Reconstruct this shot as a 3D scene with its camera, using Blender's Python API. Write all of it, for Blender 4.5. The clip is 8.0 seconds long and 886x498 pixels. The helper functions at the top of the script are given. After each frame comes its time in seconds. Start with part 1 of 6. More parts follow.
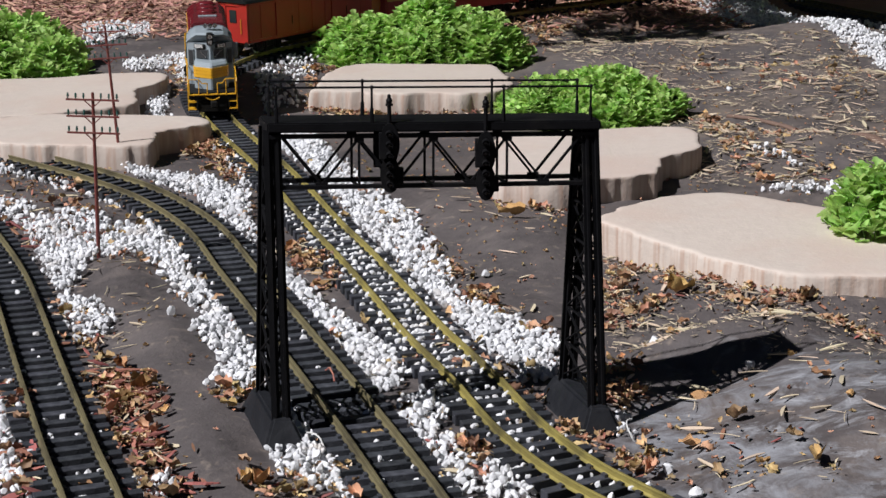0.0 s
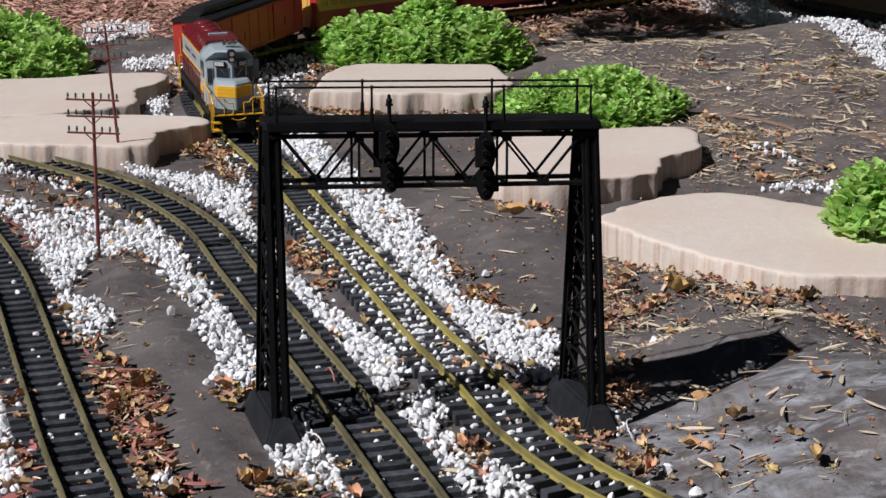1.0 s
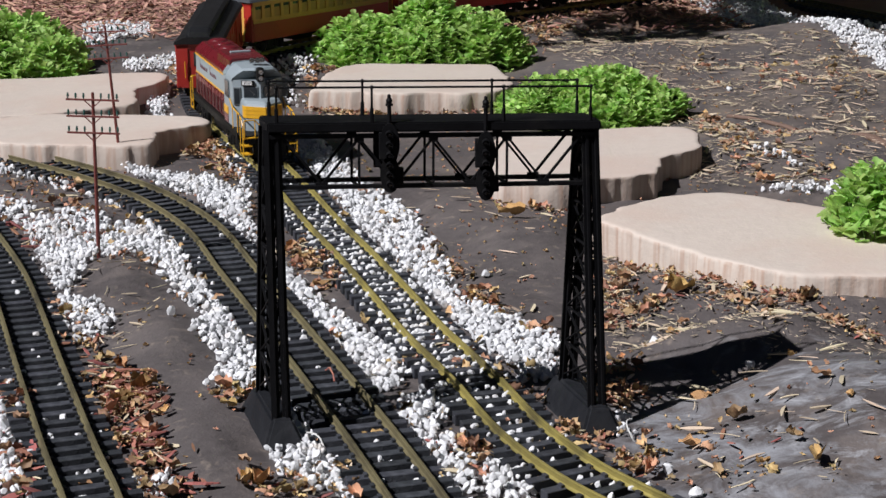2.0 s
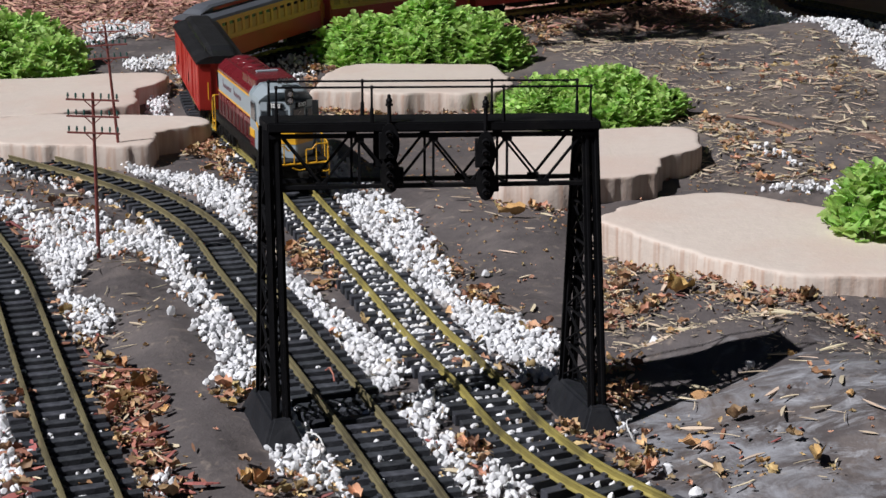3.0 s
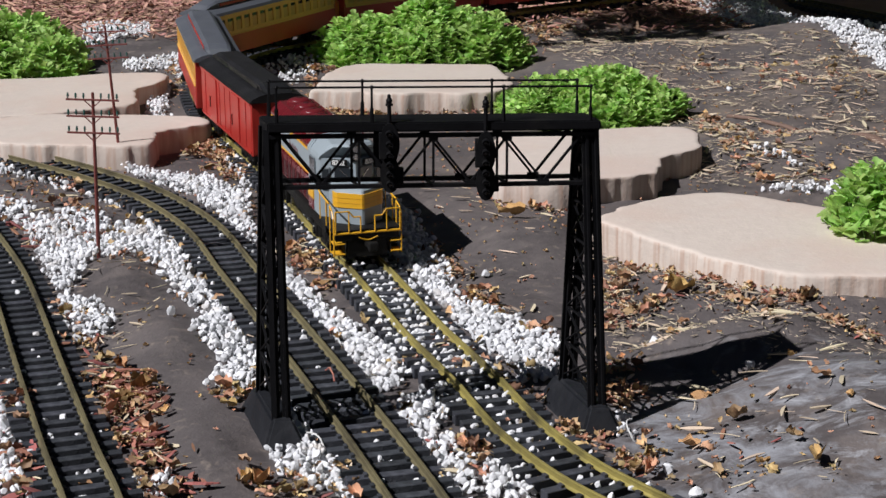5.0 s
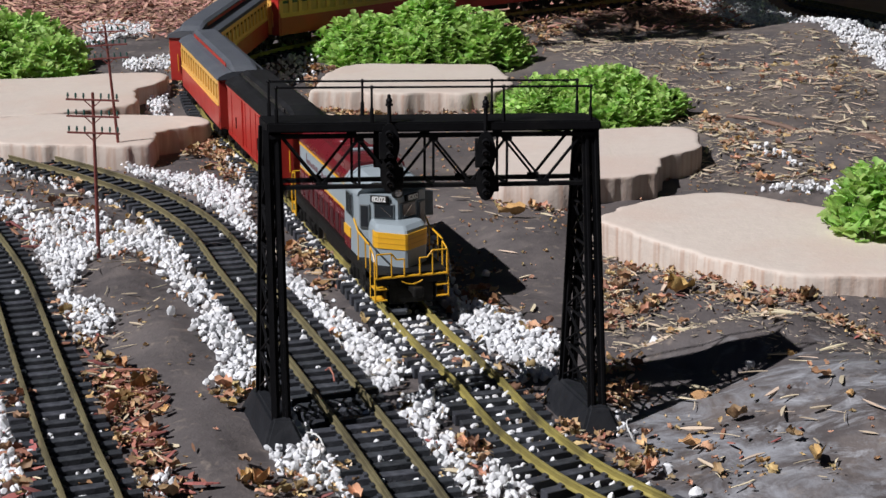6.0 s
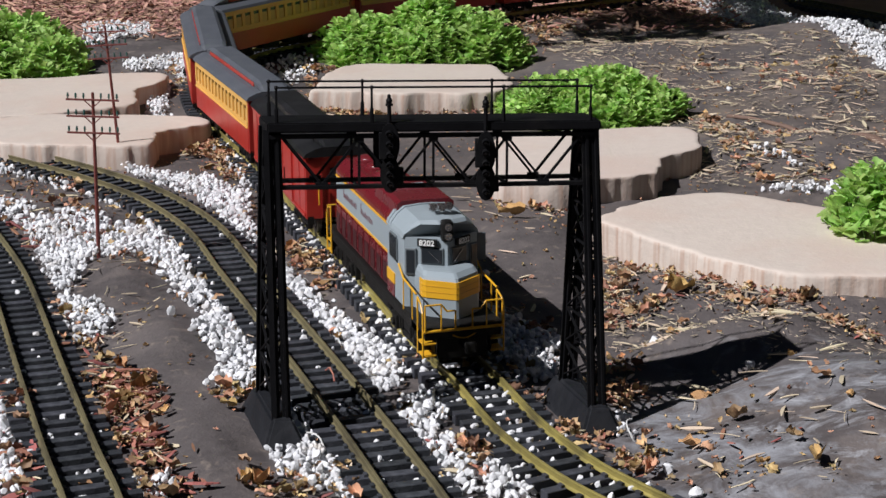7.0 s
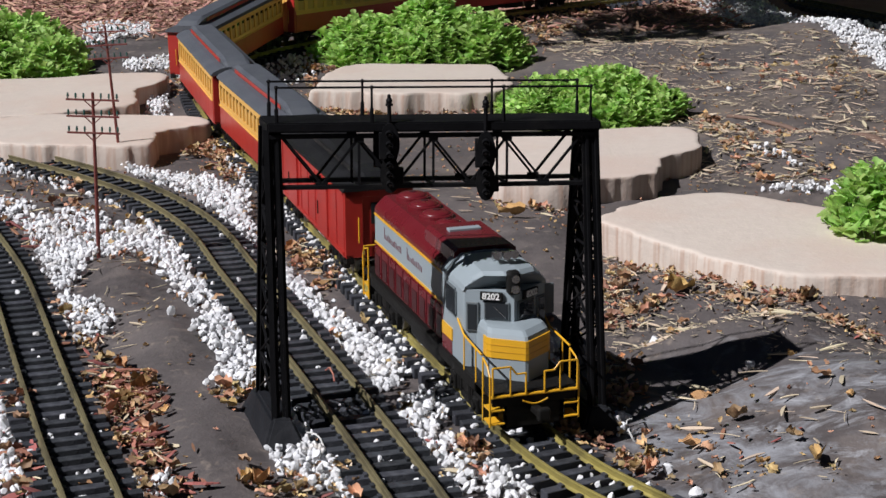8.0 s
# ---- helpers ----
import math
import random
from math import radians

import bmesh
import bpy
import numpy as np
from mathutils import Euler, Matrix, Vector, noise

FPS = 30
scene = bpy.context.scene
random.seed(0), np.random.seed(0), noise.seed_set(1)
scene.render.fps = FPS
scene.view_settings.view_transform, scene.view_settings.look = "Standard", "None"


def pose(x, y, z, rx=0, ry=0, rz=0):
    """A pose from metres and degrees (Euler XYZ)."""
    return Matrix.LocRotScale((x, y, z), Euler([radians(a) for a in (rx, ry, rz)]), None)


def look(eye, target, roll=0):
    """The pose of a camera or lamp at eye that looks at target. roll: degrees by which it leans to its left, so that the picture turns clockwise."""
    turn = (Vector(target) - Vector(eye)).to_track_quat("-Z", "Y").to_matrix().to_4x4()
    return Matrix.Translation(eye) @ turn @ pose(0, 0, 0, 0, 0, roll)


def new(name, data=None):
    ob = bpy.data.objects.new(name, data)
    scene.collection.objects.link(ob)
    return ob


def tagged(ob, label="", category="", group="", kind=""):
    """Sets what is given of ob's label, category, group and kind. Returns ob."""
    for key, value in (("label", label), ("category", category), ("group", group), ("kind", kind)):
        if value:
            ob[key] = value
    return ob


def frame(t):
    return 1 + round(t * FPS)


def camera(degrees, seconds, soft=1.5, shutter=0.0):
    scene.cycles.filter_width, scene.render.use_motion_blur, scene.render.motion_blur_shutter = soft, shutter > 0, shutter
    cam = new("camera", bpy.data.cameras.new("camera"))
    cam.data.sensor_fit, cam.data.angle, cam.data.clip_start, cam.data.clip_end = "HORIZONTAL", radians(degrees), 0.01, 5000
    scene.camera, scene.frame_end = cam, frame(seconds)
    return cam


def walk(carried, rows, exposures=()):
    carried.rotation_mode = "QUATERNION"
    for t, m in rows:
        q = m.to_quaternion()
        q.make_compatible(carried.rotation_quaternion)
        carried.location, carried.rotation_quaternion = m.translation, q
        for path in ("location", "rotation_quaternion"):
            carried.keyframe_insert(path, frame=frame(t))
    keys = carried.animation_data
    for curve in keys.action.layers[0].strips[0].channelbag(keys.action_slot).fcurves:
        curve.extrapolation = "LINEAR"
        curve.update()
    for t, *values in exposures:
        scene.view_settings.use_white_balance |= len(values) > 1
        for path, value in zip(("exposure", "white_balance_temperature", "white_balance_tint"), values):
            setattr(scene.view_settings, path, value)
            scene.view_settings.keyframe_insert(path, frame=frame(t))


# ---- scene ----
# ================= camera =================
cam = camera(28.5, 8.0)
VIEW = look((0, 0, 0.5875), (0, 1, 0.3150), -0.469)
walk(cam, [(0, VIEW), (8, VIEW)], [(0, 0.06), (8, 0.06)])

# ================= light =================
SUN_TRAVEL = Vector((0.80, 0.45, -0.95)).normalized()
sun_el = math.asin(-SUN_TRAVEL.z)
world = bpy.data.worlds.new("daylight")
scene.world = world
world.use_nodes = True
wn = world.node_tree.nodes
sky = wn.new("ShaderNodeTexSky")
sky.sky_type, sky.sun_disc = "NISHITA", False
sky.altitude, sky.air_density, sky.dust_density = 4000, 0.33, 0.05
sky.sun_elevation = sun_el
sky.sun_rotation = math.atan2(-SUN_TRAVEL.x, -SUN_TRAVEL.y)
wn["Background"].inputs["Strength"].default_value = 0.05
world.node_tree.links.new(sky.outputs[0], wn["Background"].inputs["Color"])
sun_data = bpy.data.lights.new("sun", "SUN")
sun_data.energy, sun_data.angle, sun_data.color = 5.0, radians(0.55), (0.985, 0.975, 1.01)
sun = new("sun", sun_data)
sun.matrix_basis = look((0, 0, 3), Vector((0, 0, 3)) + SUN_TRAVEL)




# ================= added walls round the garden, out of view, that cut low sky light ===
def sky_blocker(name, x0, x1, y0, y1):
    m = bpy.data.materials.get("blocker_dark") or bpy.data.materials.new("blocker_dark")
    m.use_nodes = True
    n, l = m.node_tree.nodes, m.node_tree.links
    if "grain" not in n:
        grain, ramp = n.new("ShaderNodeTexNoise"), n.new("ShaderNodeValToRGB")
        grain.name = "grain"
        grain.inputs["Scale"].default_value = 3.0
        ramp.color_ramp.elements[0].color, ramp.color_ramp.elements[1].color = (0.028, 0.030, 0.022, 1), (0.060, 0.055, 0.042, 1)
        l.new(grain.outputs["Fac"], ramp.inputs[0])
        l.new(ramp.outputs[0], n["Principled BSDF"].inputs["Base Color"])
        n["Principled BSDF"].inputs["Roughness"].default_value = 0.9
    bm = bmesh.new()
    bmesh.ops.create_cube(bm, size=1, matrix=Matrix.Translation(((x0 + x1) / 2, (y0 + y1) / 2, 1.95)) @ Matrix.Diagonal((x1 - x0, y1 - y0, 4.0, 1)))
    me = bpy.data.meshes.new(name)
    bm.to_mesh(me)
    bm.free()
    me.materials.append(m)
    tagged(new(name, me), "unseen dark wall added to hold back low sky light", "garden wall", "", "structure")


sky_blocker("wall_west", -5.2, -5.0, -5.0, 11.0)
sky_blocker("wall_east", 5.0, 5.2, -5.0, 11.0)
sky_blocker("wall_south", -5.0, 5.0, -5.0, -4.8)
sky_blocker("wall_north", -5.0, 5.0, 10.8, 11.0)


# ================= materials =================
def material(name, color, rough=0.6, metal=0.0, vary=0.15, scale=60.0, bump=0.0, bump_scale=200.0, random_tint=0.0,
             second=None, second_scale=6.0, second_amount=0.5, island=0.0, spec=0.5):
    """A procedural surface: base colour with fine grain, broad stains of a second colour, bump, and piece-to-piece variation."""
    m = bpy.data.materials.new(name)
    m.use_nodes = True
    nt = m.node_tree
    n, l = nt.nodes, nt.links
    b = n["Principled BSDF"]
    b.inputs["Roughness"].default_value, b.inputs["Metallic"].default_value = rough, metal
    b.inputs["Specular IOR Level"].default_value = spec
    co = n.new("ShaderNodeTexCoord")
    fine = n.new("ShaderNodeTexNoise")
    fine.inputs["Scale"].default_value, fine.inputs["Detail"].default_value = scale, 6
    l.new(co.outputs["Object"], fine.inputs["Vector"])
    col = n.new("ShaderNodeMix")
    col.data_type = "RGBA"
    col.inputs[6].default_value = [c * (1 - vary) for c in color] + [1]
    col.inputs[7].default_value = [min(1, c * (1 + vary)) for c in color] + [1]
    l.new(fine.outputs["Fac"], col.inputs[0])
    out = col.outputs[2]
    if second:
        broad = n.new("ShaderNodeTexNoise")
        broad.inputs["Scale"].default_value, broad.inputs["Detail"].default_value = second_scale, 8
        broad.inputs["Roughness"].default_value = 0.65
        l.new(co.outputs["Object"], broad.inputs["Vector"])
        ramp = n.new("ShaderNodeMapRange")
        ramp.inputs[1].default_value, ramp.inputs[2].default_value = 0.62 - 0.25 * second_amount, 0.78 - 0.15 * second_amount
        l.new(broad.outputs["Fac"], ramp.inputs[0])
        mx = n.new("ShaderNodeMix")
        mx.data_type = "RGBA"
        l.new(ramp.outputs[0], mx.inputs[0])
        l.new(out, mx.inputs[6])
        mx.inputs[7].default_value = (*second, 1)
        out = mx.outputs[2]
    for amount, node, sock in ((random_tint, "ShaderNodeObjectInfo", "Random"), (island, "ShaderNodeNewGeometry", "Random Per Island")):
        if amount:
            info = n.new(node)
            hsv = n.new("ShaderNodeHueSaturation")
            mr = n.new("ShaderNodeMapRange")
            mr.inputs[3].default_value, mr.inputs[4].default_value = 1 - amount, 1 + amount
            l.new(info.outputs[sock], mr.inputs[0])
            l.new(mr.outputs[0], hsv.inputs["Value"])
            hue = n.new("ShaderNodeMapRange")
            hue.inputs[3].default_value, hue.inputs[4].default_value = 0.5 - amount * 0.06, 0.5 + amount * 0.06
            mul = n.new("ShaderNodeMath")
            mul.operation = "MULTIPLY"
            mul.inputs[1].default_value = 7.31
            fr = n.new("ShaderNodeMath")
            fr.operation = "FRACT"
            l.new(info.outputs[sock], mul.inputs[0])
            l.new(mul.outputs[0], fr.inputs[0])
            l.new(fr.outputs[0], hue.inputs[0])
            l.new(hue.outputs[0], hsv.inputs["Hue"])
            l.new(out, hsv.inputs["Color"])
            out = hsv.outputs[0]
    l.new(out, b.inputs["Base Color"])
    rr = n.new("ShaderNodeMapRange")
    rr.inputs[3].default_value, rr.inputs[4].default_value = max(0.03, rough - 0.1), min(1, rough + 0.1)
    l.new(fine.outputs["Fac"], rr.inputs[0])
    l.new(rr.outputs[0], b.inputs["Roughness"])
    if bump:
        bn = n.new("ShaderNodeTexNoise")
        bn.inputs["Scale"].default_value, bn.inputs["Detail"].default_value = bump_scale, 5
        l.new(co.outputs["Object"], bn.inputs["Vector"])
        bp = n.new("ShaderNodeBump")
        bp.inputs["Strength"].default_value, bp.inputs["Distance"].default_value = bump, 0.002
        l.new(bn.outputs["Fac"], bp.inputs["Height"])
        l.new(bp.outputs["Normal"], b.inputs["Normal"])
    return m


BRASS = material("weathered_brass", (0.40, 0.335, 0.105), 0.45, 0.4, 0.25, 40, 0.2, 300, second=(0.10, 0.085, 0.045), second_scale=9, second_amount=0.6)
BRASS_DULL = material("dull_brass", (0.20, 0.172, 0.092), 0.55, 0.4, 0.25, 40, 0.2, 300, second=(0.07, 0.06, 0.04), second_scale=9, second_amount=0.6)
TIE = material("black_plastic_tie", (0.040, 0.043, 0.051), 0.55, 0, 0.3, 120, 0.4, 500, 0.3, second=(0.085, 0.090, 0.102), second_scale=30, second_amount=0.35, spec=0.35)
STONE = material("white_marble_chip", (0.70, 0.705, 0.72), 0.55, 0, 0.1, 90, 0.3, 400, second=(0.60, 0.55, 0.50), second_scale=25, second_amount=0.3, island=0.16)
STONE_ONE = material("white_marble_stone", (0.72, 0.725, 0.735), 0.55, 0, 0.1, 90, 0.3, 400, 0.16, second=(0.55, 0.50, 0.43), second_scale=25, second_amount=0.3)
SLAB = material("tan_sandstone", (0.55, 0.475, 0.415), 0.88, 0, 0.09, 60, 0.35, 160, 0.05, second=(0.54, 0.43, 0.365), second_scale=5, second_amount=0.6)
# hewn sides: fine upright striations, darker and pinker in places
sn, sl = SLAB.node_tree.nodes, SLAB.node_tree.links
s_co, s_map, s_tex = sn.new("ShaderNodeTexCoord"), sn.new("ShaderNodeMapping"), sn.new("ShaderNodeTexNoise")
s_map.inputs["Scale"].default_value = (1, 1, 0.05)
s_tex.inputs["Scale"].default_value, s_tex.inputs["Detail"].default_value = 110, 4
s_geo, s_sep, s_side = sn.new("ShaderNodeNewGeometry"), sn.new("ShaderNodeSeparateXYZ"), sn.new("ShaderNodeMapRange")
s_rng, s_mul, s_mix = sn.new("ShaderNodeMapRange"), sn.new("ShaderNodeMath"), sn.new("ShaderNodeMix")
s_side.inputs[1].default_value, s_side.inputs[2].default_value = 0.75, 0.35
s_rng.inputs[1].default_value, s_rng.inputs[2].default_value = 0.46, 0.66
s_mul.operation, s_mix.data_type = "MULTIPLY", "RGBA"
s_mix.inputs[7].default_value = (0.45, 0.33, 0.265, 1)
sl.new(s_co.outputs["Object"], s_map.inputs["Vector"])
sl.new(s_map.outputs[0], s_tex.inputs["Vector"])
sl.new(s_tex.outputs["Fac"], s_rng.inputs[0])
sl.new(s_geo.outputs["Normal"], s_sep.inputs[0])
sl.new(s_sep.outputs["Z"], s_side.inputs[0])
sl.new(s_rng.outputs[0], s_mul.inputs[0])
sl.new(s_side.outputs[0], s_mul.inputs[1])
sl.new(s_mul.outputs[0], s_mix.inputs[0])
sl.new(sn["Principled BSDF"].inputs["Base Color"].links[0].from_socket, s_mix.inputs[6])
sl.new(s_mix.outputs[2], sn["Principled BSDF"].inputs["Base Color"])
BLACK = material("satin_black_metal", (0.006, 0.006, 0.007), 0.55, 0, 0.4, 50, 0.15, 300, second=(0.016, 0.015, 0.014), second_scale=20, second_amount=0.3, spec=0.12)
BLACK_BASE = material("black_painted_plaster", (0.010, 0.011, 0.014), 0.6, 0, 0.3, 60, 0.3, 200, second=(0.026, 0.027, 0.031), second_scale=14, second_amount=0.4, spec=0.3)
LENS = material("dark_signal_lens", (0.012, 0.012, 0.014), 0.12, 0, 0.1)
POLE = material("red_brown_plastic", (0.17, 0.045, 0.038), 0.5, 0, 0.15, 80)
INSULATOR = material("green_plastic_insulator", (0.035, 0.10, 0.085), 0.35, 0, 0.2)
LEAF = material("fresh_green_leaf", (0.45, 0.66, 0.19), 0.6, 0, 0.22, 50, 0.25, 200, second=(0.40, 0.60, 0.18), second_scale=18, second_amount=0.6, island=0.28)
LEAF_ONE = material("fresh_green_single_leaf", (0.45, 0.66, 0.19), 0.6, 0, 0.22, 50, 0.25, 200, 0.3, second=(0.40, 0.60, 0.18), second_scale=18, second_amount=0.6)
for leafy in (LEAF, LEAF_ONE):
    # thin blades let some sunlight through
    ln, ll = leafy.node_tree.nodes, leafy.node_tree.links
    thin, blend = ln.new("ShaderNodeBsdfTranslucent"), ln.new("ShaderNodeMixShader")
    ll.new(ln["Principled BSDF"].inputs["Base Color"].links[0].from_socket, thin.inputs["Color"])
    blend.inputs[0].default_value = 0.42
    ll.new(ln["Principled BSDF"].outputs[0], blend.inputs[1])
    ll.new(thin.outputs[0], blend.inputs[2])
    ll.new(blend.outputs[0], ln["Material Output"].inputs["Surface"])
STEM = material("green_stem", (0.12, 0.20, 0.05), 0.6, 0, 0.2)
DRY = material("dry_brown_leaf", (0.43, 0.27, 0.15), 0.7, 0, 0.3, 70, 0.4, 200, second=(0.26, 0.105, 0.045), second_scale=40, second_amount=0.5, island=0.55)
DRY_ONE = material("dry_tan_leaf", (0.52, 0.30, 0.13), 0.65, 0, 0.3, 70, 0.4, 200, 0.4, second=(0.22, 0.10, 0.045), second_scale=40, second_amount=0.5)
STRAW = material("bleached_straw", (0.56, 0.46, 0.33), 0.75, 0, 0.2, 60, island=0.4)
ROADBED = material("black_cinder_bed", (0.012, 0.012, 0.013), 0.85, 0, 0.4, 150, 0.6, 300, second=(0.03, 0.025, 0.022), second_scale=40, second_amount=0.4, spec=0.2)
MULCH = material("red_brown_wood_chip", (0.43, 0.245, 0.185), 0.8, 0, 0.3, 80, 0.5, 200, island=0.5)
BARK = material("red_cedar_sliver", (0.30, 0.12, 0.085), 0.75, 0, 0.3, 80, 0.5, 200, island=0.4)
MAROON = material("maroon_paint", (0.125, 0.011, 0.016), 0.28, 0, 0.1, 30, 0.05, 300)
RED = material("red_paint", (0.38, 0.024, 0.018), 0.38, 0, 0.1, 30, 0.08, 300, second=(0.28, 0.02, 0.016), second_scale=12)
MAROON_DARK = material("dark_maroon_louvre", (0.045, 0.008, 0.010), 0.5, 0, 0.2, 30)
OCHRE = material("ochre_seam", (0.52, 0.27, 0.017), 0.5, 0, 0.1)
GREY_DARK = material("shadow_grey_paint", (0.13, 0.15, 0.16), 0.45, 0, 0.06)
GREY = material("grey_paint", (0.27, 0.315, 0.34), 0.4, 0, 0.06, 30, 0.05, 300)
YELLOW = material("yellow_paint", (0.68, 0.36, 0.020), 0.42, 0, 0.08, 30)
CREAM = material("cream_yellow_paint", (0.66, 0.37, 0.085), 0.45, 0, 0.08, 30)
ROOF_BLACK = material("black_roof", (0.012, 0.012, 0.013), 0.4, 0, 0.2, 40, 0.2, 300, second=(0.022, 0.022, 0.024), second_scale=14, second_amount=0.5, spec=0.3)
AMBER = material("amber_window_blind", (0.50, 0.29, 0.075), 0.4, 0, 0.15, 30)
ROOF = material("dark_grey_roof", (0.078, 0.085, 0.100), 0.5, 0, 0.15, 40, 0.2, 300, second=(0.10, 0.107, 0.12), second_scale=14, second_amount=0.5)
RUNNING = material("grimy_black_running_gear", (0.007, 0.0065, 0.006), 0.6, 0, 0.4, 80, 0.3, 300, spec=0.25)
STEEL = material("wheel_steel", (0.25, 0.24, 0.22), 0.35, 0.9, 0.2)
GLASS = material("dark_window_glazing", (0.02, 0.024, 0.028), 0.08, 0, 0.1)
WHITE = material("white_lettering", (0.75, 0.75, 0.73), 0.5, 0, 0.03)
CHROME = material("bright_metal", (0.6, 0.6, 0.6), 0.25, 1.0, 0.1)
LETTER = material("maroon_lettering", (0.16, 0.05, 0.06), 0.5, 0, 0.05)
PIPE = material("brown_fabric_hem", (0.16, 0.10, 0.075), 0.8, 0, 0.2, 60, 0.4, 200)
WIRE = material("pale_wire", (0.6, 0.6, 0.58), 0.4, 0, 0.1)


# ================= mesh helpers =================
def part(name, bm, mat, parent=None, label="", smooth=False):
    """Links a bmesh as one mesh object under a thing or a part."""
    me = bpy.data.meshes.new(name)
    bm.to_mesh(me)
    bm.free()
    me.materials.append(mat)
    if smooth:
        me.polygons.foreach_set("use_smooth", [True] * len(me.polygons))
    ob = new(name, me)
    ob.parent = parent
    return tagged(ob, label)


def mesh_of(name, verts, faces, mat, smooth=False):
    me = bpy.data.meshes.new(name)
    me.from_pydata(verts, [], faces)
    me.materials.append(mat)
    if smooth:
        me.polygons.foreach_set("use_smooth", [True] * len(me.polygons))
    me.update()
    return me


def box(bm, c, s, m=None, bevel=0.0):
    """A box with centre c and size s, its edges bevelled."""
    m = m or Matrix()
    r = bmesh.ops.create_cube(bm, size=1, matrix=m @ Matrix.Translation(c) @ Matrix.Diagonal((*s, 1)))
    if bevel:
        es = list({e for v in r["verts"] for e in v.link_edges})
        bmesh.ops.bevel(bm, geom=es, offset=bevel, segments=2, profile=0.5, affect="EDGES")
    return bm


def rod(bm, a, b, r, seg=6, r2=None):
    """A round bar from a to b."""
    a, b = Vector(a), Vector(b)
    d = b - a
    m = Matrix.Translation((a + b) / 2) @ d.to_track_quat("Z", "Y").to_matrix().to_4x4()
    bmesh.ops.create_cone(bm, cap_ends=True, segments=seg, radius1=r, radius2=r if r2 is None else r2, depth=d.length, matrix=m)
    return bm


def bar(bm, a, b, w, h):
    """A flat or square bar from a to b."""
    a, b = Vector(a), Vector(b)
    d = b - a
    m = Matrix.Translation((a + b) / 2) @ d.to_track_quat("Z", "Y").to_matrix().to_4x4()
    bmesh.ops.create_cube(bm, size=1, matrix=m @ Matrix.Diagonal((w, h, d.length, 1)))
    return bm


def ball(bm, c, r, m=None, u=10, v=7):
    bmesh.ops.create_uvsphere(bm, u_segments=u, v_segments=v, radius=1,
                              matrix=Matrix.Translation(c) @ (m or Matrix()) @ Matrix.Diagonal((*r, 1)))
    return bm


def loft(bm, rings, cap=True, closed=True):
    """Skins a row of rings of equal length."""
    rows = [[bm.verts.new(p) for p in r] for r in rings]
    n = len(rows[0])
    for a, b in zip(rows, rows[1:]):
        for i in range(n if closed else n - 1):
            bm.faces.new((a[i], a[(i + 1) % n], b[(i + 1) % n], b[i]))
    if cap:
        bm.faces.new(rows[0][::-1])
        bm.faces.new(rows[-1])
    bmesh.ops.recalc_face_normals(bm, faces=bm.faces)
    return bm


def empty(name, m=None, label="", category="", group="", kind=""):
    ob = new(name)
    ob.empty_display_size = 0.02
    if m:
        ob.matrix_basis = m
    return tagged(ob, label, category, group, kind)


# ================= tracks: their lines on the plan =================
GAUGE = 0.0455


class Line:
    """A smooth plan curve through control points, walked by arc length."""

    def __init__(self, pts, rise=(0, 1, 0.0)):
        self.rise = rise
        p = [np.array(q, float) for q in pts]
        p = [2 * p[0] - p[1]] + p + [2 * p[-1] - p[-2]]
        out = []
        for i in range(1, len(p) - 2):
            for k in range(24):
                t = k / 24
                a, b, c, d = p[i - 1:i + 3]
                out.append(0.5 * (2 * b + (c - a) * t + (2 * a - 5 * b + 4 * c - d) * t * t + (3 * b - a - 3 * c + d) * t ** 3))
        out.append(p[-2])
        o = np.array(out)
        for _ in range(12):
            o[1:-1] = 0.25 * o[:-2] + 0.5 * o[1:-1] + 0.25 * o[2:]
        self.s = np.concatenate([[0], np.cumsum(np.linalg.norm(np.diff(o, axis=0), axis=1))])
        self.p, self.length = o, self.s[-1]

    def at(self, s):
        return Vector((np.interp(s, self.s, self.p[:, 0]), np.interp(s, self.s, self.p[:, 1]), self.height(s)))

    def height(self, s):
        """The track climbs by the third number of rise between two arc lengths."""
        t = min(1, max(0, (s - self.rise[0]) / (self.rise[1] - self.rise[0])))
        return self.rise[2] * t * t * (3 - 2 * t)

    def way(self, s):
        return (self.at(min(s + 0.012, self.length)) - self.at(max(s - 0.012, 0))).normalized()

    def side(self, s, off):
        w = self.way(s)
        return self.at(s) + Vector((w.y, -w.x, 0)).normalized() * off

    def near(self, x, y):
        d = np.hypot(self.p[:, 0] - x, self.p[:, 1] - y)
        i = int(d.argmin())
        return self.s[i], d[i]


def bend(cx, cy, r, h0, h1, n):
    """Points on an arc that turns right from heading h0 to h1."""
    return [(cx - r * math.cos(radians(h0 + (h1 - h0) * i / n)), cy + r * math.sin(radians(h0 + (h1 - h0) * i / n))) for i in range(n + 1)]


